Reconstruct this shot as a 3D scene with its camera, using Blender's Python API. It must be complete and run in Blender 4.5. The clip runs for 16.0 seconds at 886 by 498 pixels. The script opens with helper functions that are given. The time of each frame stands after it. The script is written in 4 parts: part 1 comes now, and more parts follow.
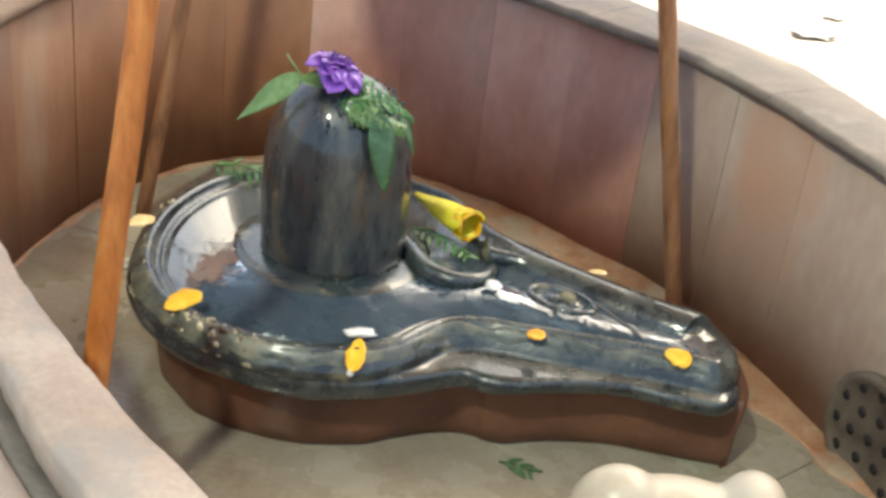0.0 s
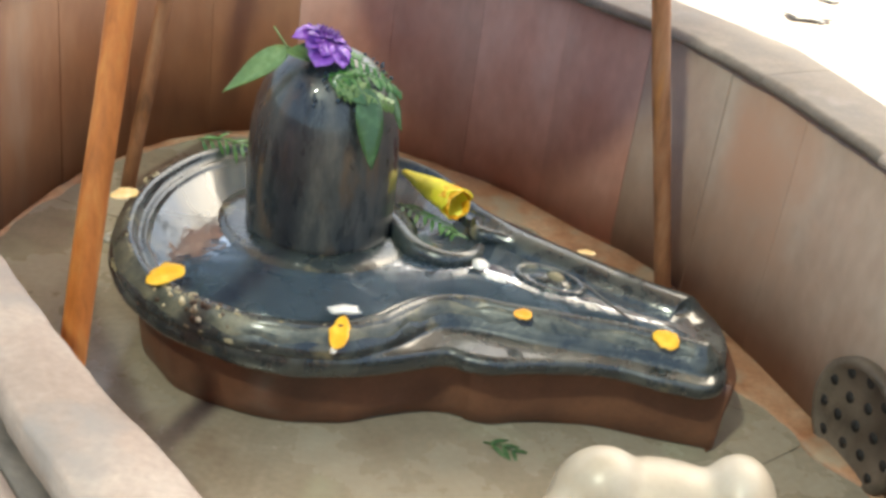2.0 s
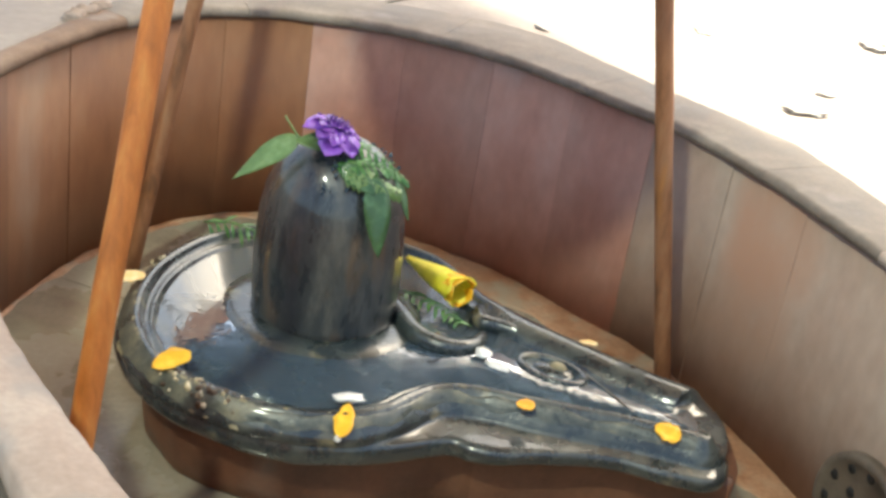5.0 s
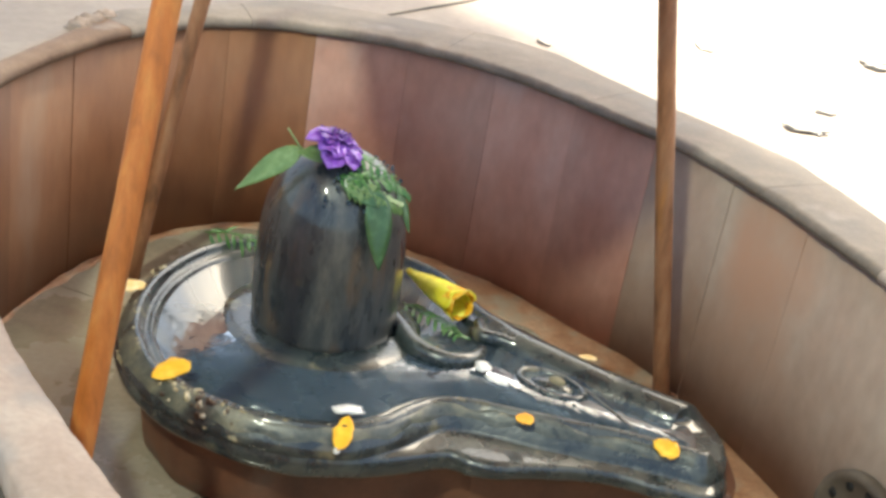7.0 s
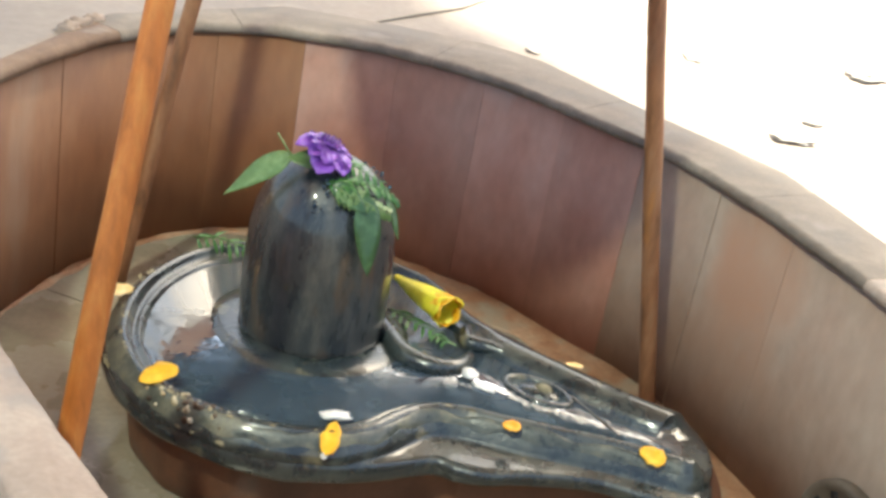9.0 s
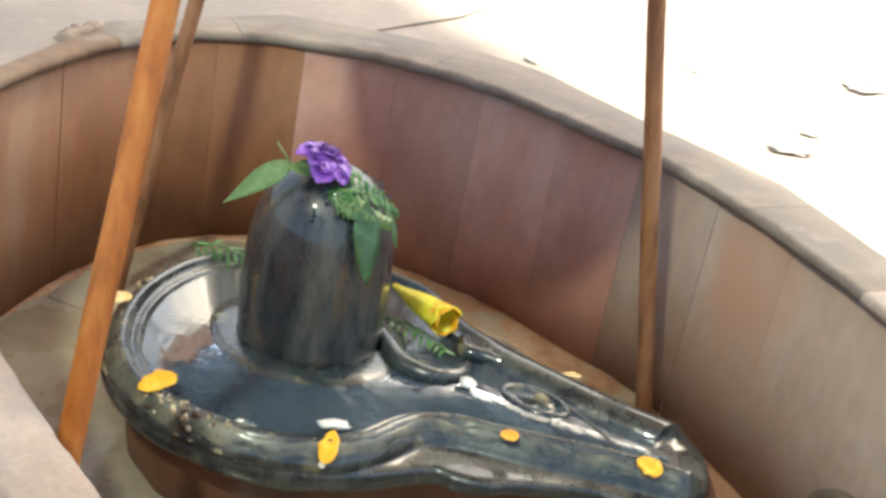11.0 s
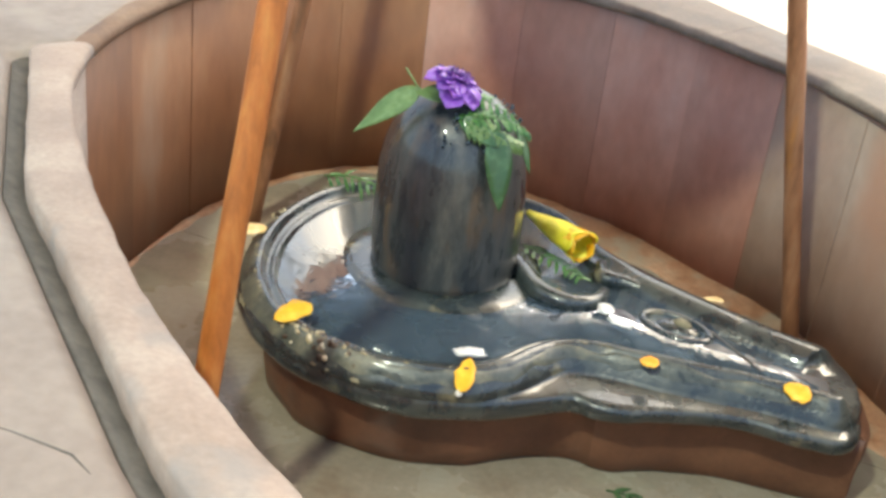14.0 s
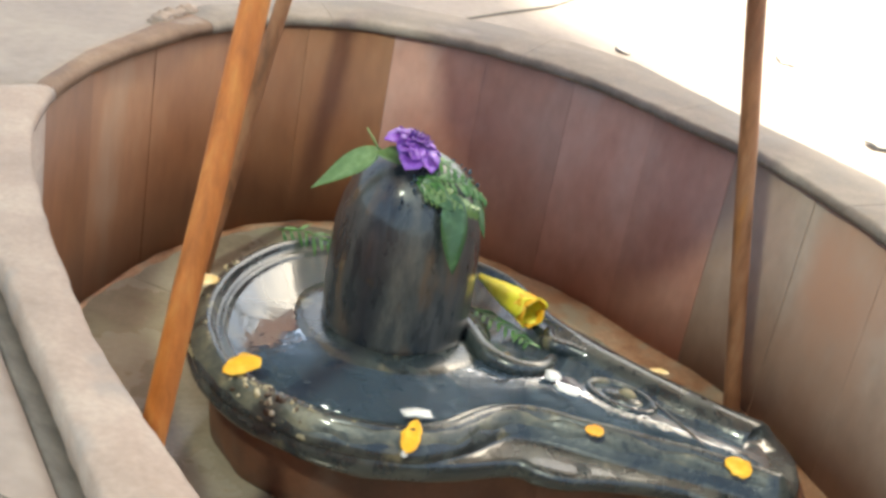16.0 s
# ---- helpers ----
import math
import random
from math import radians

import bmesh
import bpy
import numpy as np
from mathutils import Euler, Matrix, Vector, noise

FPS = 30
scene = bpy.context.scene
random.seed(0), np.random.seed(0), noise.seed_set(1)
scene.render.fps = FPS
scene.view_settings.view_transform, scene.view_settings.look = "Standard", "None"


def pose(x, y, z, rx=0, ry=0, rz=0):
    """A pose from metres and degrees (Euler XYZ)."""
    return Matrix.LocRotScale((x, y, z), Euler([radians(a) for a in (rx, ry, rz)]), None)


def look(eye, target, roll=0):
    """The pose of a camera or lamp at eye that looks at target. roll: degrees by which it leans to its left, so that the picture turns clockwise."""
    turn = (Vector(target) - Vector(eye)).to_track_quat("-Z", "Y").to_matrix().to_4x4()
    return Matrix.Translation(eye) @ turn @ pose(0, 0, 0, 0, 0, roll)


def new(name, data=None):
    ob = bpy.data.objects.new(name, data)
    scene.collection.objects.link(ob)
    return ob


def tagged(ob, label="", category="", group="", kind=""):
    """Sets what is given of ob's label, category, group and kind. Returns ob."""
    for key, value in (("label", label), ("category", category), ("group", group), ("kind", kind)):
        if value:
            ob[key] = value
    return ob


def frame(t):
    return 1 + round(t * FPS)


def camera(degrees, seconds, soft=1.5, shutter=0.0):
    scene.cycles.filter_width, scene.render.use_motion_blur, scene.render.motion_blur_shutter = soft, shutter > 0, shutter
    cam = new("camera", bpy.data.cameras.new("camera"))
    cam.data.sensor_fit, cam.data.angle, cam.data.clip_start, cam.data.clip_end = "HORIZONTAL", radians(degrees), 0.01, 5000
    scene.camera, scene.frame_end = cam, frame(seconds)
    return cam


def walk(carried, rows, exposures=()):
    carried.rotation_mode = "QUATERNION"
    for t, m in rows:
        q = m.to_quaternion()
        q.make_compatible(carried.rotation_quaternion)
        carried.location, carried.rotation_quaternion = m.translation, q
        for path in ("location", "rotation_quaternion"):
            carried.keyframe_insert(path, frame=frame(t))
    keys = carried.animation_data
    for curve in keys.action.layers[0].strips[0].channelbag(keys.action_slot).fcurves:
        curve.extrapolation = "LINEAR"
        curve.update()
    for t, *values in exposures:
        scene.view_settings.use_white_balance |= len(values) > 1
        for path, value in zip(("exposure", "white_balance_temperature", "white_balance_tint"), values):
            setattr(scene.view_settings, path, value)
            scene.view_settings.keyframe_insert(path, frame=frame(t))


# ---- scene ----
cam = camera(38.6, 16.0, soft=3.2)
PATH = [
    (0, (0.043, -1.103, 0.687), (0.148, 0.665, -0.241), 7.0),
    (0.5, (0.048, -1.096, 0.681), (0.126, 0.654, -0.284), 6.5),
    (1, (0.05, -1.092, 0.674), (0.136, 0.647, -0.311), 6.8),
    (1.5, (0.048, -1.091, 0.679), (0.149, 0.656, -0.29), 7.4),
    (2, (0.048, -1.092, 0.678), (0.17, 0.662, -0.274), 8.1),
    (2.5, (0.035, -1.093, 0.686), (0.146, 0.703, -0.188), 9.1),
    (3, (0.035, -1.096, 0.692), (0.151, 0.712, -0.156), 9.2),
    (3.5, (0.041, -1.1, 0.692), (0.176, 0.71, -0.15), 8.6),
    (4, (0.033, -1.096, 0.694), (0.162, 0.71, -0.155), 8.9),
    (6.5, (0.03, -1.095, 0.694), (0.152, 0.716, -0.147), 9.3),
    (7, (0.028, -1.096, 0.696), (0.155, 0.718, -0.136), 9.8),
    (7.5, (0.028, -1.097, 0.698), (0.179, 0.721, -0.122), 10.2),
    (8, (0.024, -1.102, 0.697), (0.174, 0.726, -0.102), 10.8),
    (8.5, (0.022, -1.099, 0.693), (0.17, 0.72, -0.126), 10.6),
    (9, (0.024, -1.099, 0.695), (0.174, 0.72, -0.121), 10.6),
    (11.5, (0.02, -1.101, 0.699), (0.173, 0.722, -0.107), 11.1),
    (12, (0.021, -1.1, 0.695), (0.069, 0.699, -0.175), 8.8),
    (12.5, (0.022, -1.099, 0.694), (0.088, 0.7, -0.178), 9.3),
    (13, (0.024, -1.093, 0.683), (0.05, 0.684, -0.235), 7.8),
    (13.5, (0.019, -1.085, 0.685), (-0.01, 0.692, -0.234), 7.8),
    (14, (0.024, -1.083, 0.683), (-0.017, 0.687, -0.247), 7.0),
    (14.5, (0.025, -1.085, 0.684), (-0.014, 0.693, -0.232), 6.9),
    (15, (0.019, -1.083, 0.686), (-0.013, 0.716, -0.188), 8.1),
    (15.5, (0.017, -1.084, 0.682), (0.021, 0.722, -0.178), 8.7),
    (16, (0.015, -1.089, 0.69), (0.048, 0.726, -0.15), 10.8),
]
walk(cam, [(t, look(eye, target, roll)) for t, eye, target, roll in PATH], exposures=[(t, 1.70 + e, 7200, 1) for t, e in ((0, 0), (0.5, 0), (1.0, 0.1), (1.5, 0), (13.5, 0), (14.0, 0.16), (14.5, 0.08), (16, 0))])

# ---- light ----
world = bpy.data.worlds.new("sky")
scene.world = world
world.use_nodes = True
wn = world.node_tree.nodes
sky = wn.new("ShaderNodeTexSky")
sky.sky_type = "NISHITA"
sky.sun_disc = False
sky.dust_density, sky.air_density = 5.0, 0.8
SUN_AZ, SUN_EL = radians(40), radians(60)      # azimuth from +y towards +x
sky.sun_elevation, sky.sun_rotation = SUN_EL, SUN_AZ
wn["Background"].inputs["Strength"].default_value = 0.15
world.node_tree.links.new(sky.outputs[0], wn["Background"].inputs["Color"])

SUN_FROM = Vector((math.sin(SUN_AZ) * math.cos(SUN_EL), math.cos(SUN_AZ) * math.cos(SUN_EL), math.sin(SUN_EL)))
sun_data = bpy.data.lights.new("sun", "SUN")
sun_data.energy, sun_data.angle, sun_data.color = 5.0, radians(2.5), (1.0, 0.95, 0.88)
sun = new("sun", sun_data)
sun.matrix_world = look(SUN_FROM * 10, (0, 0, 0))

# added lamp behind the viewer, standing in for unseen daylight; placed by rod shadows
ROOF_Z = 3.0
LIGHT_AT = Vector((-1.0, -2.1, ROOF_Z + 0.06))
lamp_data = bpy.data.lights.new("added_front_lamp", "AREA")
lamp_data.shape, lamp_data.size, lamp_data.size_y = "RECTANGLE", 0.18, 0.18
lamp_data.energy, lamp_data.color = 29.0, (0.92, 1.0, 0.90)
lamp = new("added_front_lamp", lamp_data)
lamp.matrix_world = look(LIGHT_AT, (0.05, 0.0, 0.1))


# ---- materials ----
def mat(name, base, dark=None, light=None, scale=20.0, fine=160.0, rough=0.7, rough2=None, bump=0.3, metal=0.0,
        random_tint=0.0, coat=0.0, stretch=(1, 1, 1), dist=0.002, spots=None, ior=1.5, grain=0.2):
    """A surface with blotches, fine grain, relief and an optional tint of its own for each piece."""
    m = bpy.data.materials.new(name)
    m.use_nodes = True
    n, l = m.node_tree.nodes, m.node_tree.links
    b = n["Principled BSDF"]
    co = n.new("ShaderNodeTexCoord")
    mp = n.new("ShaderNodeMapping")
    mp.inputs["Scale"].default_value = stretch
    l.new(co.outputs["Object"], mp.inputs["Vector"])
    big = n.new("ShaderNodeTexNoise")
    big.inputs["Scale"].default_value, big.inputs["Detail"].default_value, big.inputs["Roughness"].default_value = scale, 6, 0.62
    small = n.new("ShaderNodeTexNoise")
    small.inputs["Scale"].default_value, small.inputs["Detail"].default_value = fine, 4
    for t in (big, small):
        l.new(mp.outputs[0], t.inputs["Vector"])
    ramp = n.new("ShaderNodeValToRGB")
    dark = dark or tuple(c * 0.7 for c in base)
    light = light or tuple(min(1, c * 1.25) for c in base)
    e = ramp.color_ramp.elements
    e[0].position, e[0].color = 0.33, (*dark, 1)
    e[1].position, e[1].color = 0.70, (*light, 1)
    mid = ramp.color_ramp.elements.new(0.5)
    mid.color = (*base, 1)
    l.new(big.outputs["Fac"], ramp.inputs[0])
    mix = n.new("ShaderNodeMix")
    mix.data_type, mix.blend_type = "RGBA", "OVERLAY"
    mix.inputs[0].default_value = grain
    l.new(ramp.outputs[0], mix.inputs[6])
    l.new(small.outputs["Fac"], mix.inputs[7])
    colour = mix.outputs[2]
    if spots:
        tint, sscale, edge = spots
        sp = n.new("ShaderNodeTexNoise")
        sp.inputs["Scale"].default_value, sp.inputs["Detail"].default_value = sscale, 5
        l.new(mp.outputs[0], sp.inputs["Vector"])
        sr = n.new("ShaderNodeMapRange")
        sr.inputs[1].default_value, sr.inputs[2].default_value = edge, edge + 0.12
        l.new(sp.outputs["Fac"], sr.inputs[0])
        sm = n.new("ShaderNodeMix")
        sm.data_type = "RGBA"
        l.new(sr.outputs[0], sm.inputs[0])
        l.new(colour, sm.inputs[6])
        sm.inputs[7].default_value = (*tint, 1)
        colour = sm.outputs[2]
    if random_tint:
        info = n.new("ShaderNodeObjectInfo")
        hsv = n.new("ShaderNodeHueSaturation")
        mr = n.new("ShaderNodeMapRange")
        mr.inputs[3].default_value, mr.inputs[4].default_value = 1 - random_tint, 1 + random_tint
        l.new(info.outputs["Random"], mr.inputs[0])
        l.new(mr.outputs[0], hsv.inputs["Value"])
        l.new(colour, hsv.inputs["Color"])
        colour = hsv.outputs[0]
    l.new(colour, b.inputs["Base Color"])
    rr = n.new("ShaderNodeMapRange")
    rr.inputs[1].default_value, rr.inputs[2].default_value = 0.35, 0.65
    rr.inputs[3].default_value, rr.inputs[4].default_value = rough, rough if rough2 is None else rough2
    l.new(big.outputs["Fac"], rr.inputs[0])
    l.new(rr.outputs[0], b.inputs["Roughness"])
    add = n.new("ShaderNodeMath")
    add.operation = "MULTIPLY_ADD"
    add.inputs[1].default_value = 0.35
    l.new(small.outputs["Fac"], add.inputs[0])
    l.new(big.outputs["Fac"], add.inputs[2])
    bp = n.new("ShaderNodeBump")
    bp.inputs["Strength"].default_value, bp.inputs["Distance"].default_value = bump, dist
    l.new(add.outputs[0], bp.inputs["Height"])
    l.new(bp.outputs[0], b.inputs["Normal"])
    b.inputs["Metallic"].default_value = metal
    b.inputs["Coat Weight"].default_value = coat
    b.inputs["Coat Roughness"].default_value = 0.04
    b.inputs["IOR"].default_value = ior
    return m


def petal_mat(name, base, light, rough=0.45, through_light=0.25):
    m = mat(name, base, tuple(c * 0.88 for c in base), light, 90, 500, rough, None, 0.15, dist=0.0006, grain=0.1)
    b = m.node_tree.nodes["Principled BSDF"]
    b.inputs["Subsurface Weight"].default_value = through_light
    b.inputs["Subsurface Radius"].default_value = (0.004, 0.003, 0.002)
    return m


# stone hues by place; haze and shade partly put into pale and brown
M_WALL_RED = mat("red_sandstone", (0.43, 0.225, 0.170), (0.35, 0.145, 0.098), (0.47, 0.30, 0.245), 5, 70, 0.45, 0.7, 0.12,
                 random_tint=0.10, stretch=(1, 1, 0.55), spots=((0.45, 0.33, 0.285), 4.5, 0.57))
M_WALL_PALE_HAZY = mat("hazy_pale_sandstone", (0.31, 0.212, 0.160), (0.26, 0.155, 0.108), (0.35, 0.270, 0.215), 5, 70, 0.45, 0.7, 0.12,
                  random_tint=0.08, stretch=(1, 1, 0.6), spots=((0.34, 0.19, 0.125), 4.0, 0.60))
M_WALL_BROWN_SHADED = mat("shaded_brown_sandstone", (0.240, 0.102, 0.046), (0.170, 0.060, 0.024), (0.29, 0.155, 0.088), 5, 70, 0.5, 0.7, 0.15,
                   random_tint=0.16, stretch=(1, 1, 0.35), spots=((0.30, 0.21, 0.15), 5.0, 0.60))
M_JOINT = mat("joint_mortar", (0.20, 0.12, 0.085), scale=30, rough=0.9)
M_COPING = mat("coping_stone", (0.36, 0.275, 0.230), (0.29, 0.215, 0.175), (0.44, 0.36, 0.31), 14, 220, 0.55, 0.75, 0.25,
               random_tint=0.06, spots=((0.25, 0.23, 0.22), 11, 0.58))
# darker tone for the east and north coping
M_COPING_DARK = mat("dark_coping_stone", (0.205, 0.165, 0.135), (0.14, 0.108, 0.085), (0.30, 0.25, 0.21), 16, 220, 0.5, 0.75, 0.3,
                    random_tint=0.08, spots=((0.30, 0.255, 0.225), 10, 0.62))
# north-west coping: shading of the brown wall face put into its colour
M_COPING_NW_SHADE = mat("brown_shade_coping", (0.20, 0.118, 0.075), (0.13, 0.070, 0.042), (0.28, 0.19, 0.135), 14, 220, 0.55, 0.75, 0.3,
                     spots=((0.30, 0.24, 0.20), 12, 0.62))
M_SEDIMENT = mat("brown_sediment", (0.37, 0.20, 0.115), (0.25, 0.11, 0.055), (0.43, 0.29, 0.19), 22, 200, 0.4, 0.7, 0.5, grain=0.35, spots=((0.33, 0.265, 0.19), 16, 0.54))
M_BASIN_FLOOR = mat("wet_basin_stone", (0.265, 0.228, 0.176), (0.20, 0.158, 0.115), (0.32, 0.29, 0.235), 9, 150, 0.10, 0.42, 0.10,
                    random_tint=0.04, spots=((0.31, 0.30, 0.22), 7, 0.55))
M_GROUND = mat("pale_paving", (0.275, 0.225, 0.195), (0.22, 0.175, 0.148), (0.34, 0.29, 0.257), 5, 90, 0.5, 0.7, 0.25,
               spots=((0.34, 0.29, 0.25), 9, 0.62))
M_PLASTER = mat("plain_plaster", (0.6, 0.54, 0.47), scale=3, fine=60, rough=0.85)
M_BLACK = mat("wet_black_stone", (0.022, 0.031, 0.034), (0.008, 0.012, 0.015), (0.064, 0.074, 0.066), 24, 240, 0.14, 0.38, 0.55, grain=0.4,
              coat=0.75, dist=0.002, spots=((0.17, 0.150, 0.095), 36, 0.625))
M_LINGAM = mat("worn_black_stone", (0.052, 0.056, 0.056), (0.024, 0.029, 0.033), (0.115, 0.108, 0.092), 46, 380, 0.22, 0.45, 0.5,
               coat=0.6, stretch=(1, 1, 0.28), dist=0.002, grain=0.45, spots=((0.105, 0.072, 0.048), 38, 0.565))
M_PLINTH = mat("wet_red_stone", (0.140, 0.060, 0.034), (0.085, 0.034, 0.019), (0.20, 0.092, 0.052), 12, 180, 0.3, 0.55, 0.3)
M_ROD = mat("rust_orange_rod", (0.44, 0.138, 0.030), (0.27, 0.085, 0.018), (0.54, 0.23, 0.06), 60, 420, 0.45, 0.65, 0.5,
            stretch=(1, 1, 0.2), dist=0.001)
M_ROD_DULL = mat("dull_brown_rod", (0.29, 0.125, 0.058), (0.15, 0.065, 0.03), (0.36, 0.19, 0.10), 60, 420, 0.5, 0.7, 0.5,
                 stretch=(1, 1, 0.2), dist=0.001, spots=((0.40, 0.16, 0.045), 40, 0.6))
M_MARBLE = mat("cream_marble", (0.51, 0.445, 0.355), (0.41, 0.345, 0.26), (0.57, 0.53, 0.47), 9, 200, 0.3, 0.42, 0.05, grain=0.05)
M_DRAIN = mat("grey_drain_metal", (0.115, 0.088, 0.066), (0.06, 0.044, 0.032), (0.18, 0.14, 0.105), 22, 300, 0.45, 0.7, 0.5, metal=0.2)
M_HOLE = mat("drain_dark", (0.012, 0.01, 0.009), rough=0.8)
M_PURPLE = petal_mat("purple_petal", (0.28, 0.09, 0.52), (0.46, 0.25, 0.70), 0.25)
M_PURPLE_DEEP = petal_mat("purple_centre", (0.12, 0.02, 0.25), (0.45, 0.25, 0.55))
M_YELLOW = petal_mat("yellow_petal", (0.80, 0.41, 0.02), (0.86, 0.53, 0.05))
M_TRUMPET = petal_mat("lemon_trumpet", (0.72, 0.63, 0.04), (0.85, 0.74, 0.12))
M_ORANGE = petal_mat("orange_petal", (0.78, 0.33, 0.02), (0.85, 0.46, 0.05))
M_PALE = petal_mat("pale_petal", (0.72, 0.50, 0.22), (0.80, 0.62, 0.36))
M_LEAF = petal_mat("bael_leaf", (0.145, 0.235, 0.080), (0.23, 0.33, 0.14), 0.3)
M_LEAF_WET = petal_mat("dark_wet_leaf", (0.050, 0.110, 0.045), (0.10, 0.19, 0.085), 0.15)
M_FERN = petal_mat("fern_leaf", (0.055, 0.16, 0.04), (0.11, 0.25, 0.07), 0.3)
M_CLAY = mat("fired_clay", (0.30, 0.14, 0.08), (0.22, 0.09, 0.05), (0.38, 0.20, 0.12), 12, 150, 0.7, 0.85, 0.3)
M_TWIG = mat("dry_twig", (0.22, 0.16, 0.07), rough=0.8)
M_TWIG_WET = mat("wet_brown_crumb", (0.075, 0.042, 0.022), (0.035, 0.02, 0.012), (0.14, 0.085, 0.045), 120, 500, 0.3, 0.5, 0.4)
M_PALE_CRUMB = mat("rice_paste_crumb", (0.50, 0.42, 0.27), (0.36, 0.28, 0.16), (0.62, 0.55, 0.42), 120, 500, 0.4, 0.6, 0.4)
M_CRUST = mat("dried_paste", (0.20, 0.17, 0.10), (0.12, 0.10, 0.06), (0.32, 0.27, 0.17), 60, 400, 0.4, 0.7, 0.4)
M_FILM = mat("greenish_film", (0.078, 0.085, 0.070), (0.028, 0.036, 0.034), (0.19, 0.175, 0.120), 40, 300, 0.25, 0.5, 0.5, coat=0.4, grain=0.4,
             spots=((0.030, 0.038, 0.038), 55, 0.60))
M_WHITE = mat("white_paste_and_glint", (0.75, 0.73, 0.70), rough=0.3, coat=0.5)
# dark colour of the painted shade beside the coping, and of the paving cracks
M_SHADE_CRACK = mat("shade_strip_and_crack", (0.12, 0.105, 0.092), scale=50, rough=0.8)
M_DIRT = mat("grey_dirt", (0.46, 0.42, 0.39), scale=60, rough=0.9)


def water_mat():
    m = bpy.data.materials.new("cloudy_water")
    m.use_nodes = True
    n, l = m.node_tree.nodes, m.node_tree.links
    b = n["Principled BSDF"]
    b.inputs["Base Color"].default_value = (0.105, 0.150, 0.20, 1)
    b.inputs["Roughness"].default_value = 0.05
    b.inputs["IOR"].default_value = 1.21
    b.inputs["Transmission Weight"].default_value = 0.66
    co = n.new("ShaderNodeTexCoord")
    add = n.new("ShaderNodeMath")
    add.operation = "MULTIPLY_ADD"
    add.inputs[1].default_value = 0.5
    for k, (scale, detail) in enumerate(((62, 1.5), (17, 1))):
        w = n.new("ShaderNodeTexNoise")
        w.inputs["Scale"].default_value, w.inputs["Detail"].default_value, w.inputs["Distortion"].default_value = scale, detail, 0.8
        l.new(co.outputs["Object"], w.inputs["Vector"])
        l.new(w.outputs["Fac"], add.inputs[0 if k == 0 else 2])
    bp = n.new("ShaderNodeBump")
    bp.inputs["Strength"].default_value, bp.inputs["Distance"].default_value = 0.52, 0.0052
    l.new(add.outputs[0], bp.inputs["Height"])
    l.new(bp.outputs[0], b.inputs["Normal"])
    return m


M_WATER = water_mat()


# ---- helpers of this scene ----
def mesh_of(name, bm, material, smooth=True):
    me = bpy.data.meshes.new(name)
    bmesh.ops.recalc_face_normals(bm, faces=bm.faces)
    for f in bm.faces:
        f.smooth = smooth
    bm.to_mesh(me)
    bm.free()
    me.materials.append(material)
    return me


def part(name, bm, material, parent=None, label="", smooth=True):
    ob = new(name, mesh_of(name, bm, material, smooth))
    if parent:
        ob.parent = parent
    return tagged(ob, label)


def thing(name, label, category, group="", kind="", at=(0, 0, 0)):
    ob = new(name)
    ob.empty_display_size = 0.02
    ob.location = at
    return tagged(ob, label, category, group, kind)


def smooth_loop(pts, per=12):
    """A closed smooth line through the corner points."""
    out, n = [], len(pts)
    for i in range(n):
        p0, p1, p2, p3 = (Vector(pts[(i + k) % n]) for k in (-1, 0, 1, 2))
        for j in range(per):
            t = j / per
            out.append(0.5 * ((2 * p1) + (p2 - p0) * t + (2 * p0 - 5 * p1 + 4 * p2 - p3) * t * t + (3 * p1 - p0 - 3 * p2 + p3) * t ** 3))
    return out


def even(loop, n):
    """n points at even steps along a closed line."""
    ls = [(loop[(i + 1) % len(loop)] - p).length for i, p in enumerate(loop)]
    total, out, i, run = sum(ls), [], 0, 0.0
    for k in range(n):
        s = total * k / n
        while run + ls[i] < s:
            run += ls[i]
            i += 1
        out.append(loop[i].lerp(loop[(i + 1) % len(loop)], (s - run) / ls[i]))
    return out


def normals(loop):
    """Outward normals of a counter-clockwise closed line."""
    out = []
    for i in range(len(loop)):
        d = (loop[(i + 1) % len(loop)] - loop[i - 1]).normalized()
        out.append(Vector((d.y, -d.x)))
    return out


def tube(bm, pts, radii, seg=10, caps=True):
    rings = []
    for i, p in enumerate(pts):
        p = Vector(p)
        d = (Vector(pts[min(i + 1, len(pts) - 1)]) - Vector(pts[max(i - 1, 0)])).normalized()
        u = d.orthogonal().normalized() if i == 0 else (u - d * u.dot(d)).normalized()
        v = d.cross(u)
        r = radii[i] if isinstance(radii, (list, tuple)) else radii
        rings.append([bm.verts.new(p + (u * math.cos(a) + v * math.sin(a)) * r) for a in (2 * math.pi * k / seg for k in range(seg))])
    for a, b in zip(rings, rings[1:]):
        for k in range(seg):
            bm.faces.new((a[k], a[(k + 1) % seg], b[(k + 1) % seg], b[k]))
    if caps:
        bm.faces.new(rings[0][::-1])
        bm.faces.new(rings[-1])
    return rings


def bridge(bm, a, b):
    n = len(a)
    for k in range(n):
        bm.faces.new((a[k], a[(k + 1) % n], b[(k + 1) % n], b[k]))


def frame_to(base, tip, up):
    """A pose at base whose x runs to tip and whose z is near up."""
    base, tip = Vector(base), Vector(tip)
    x = (tip - base).normalized()
    y = Vector(up).cross(x).normalized()
    z = x.cross(y)
    return Matrix.Translation(base) @ Matrix((x, y, z)).transposed().to_4x4()


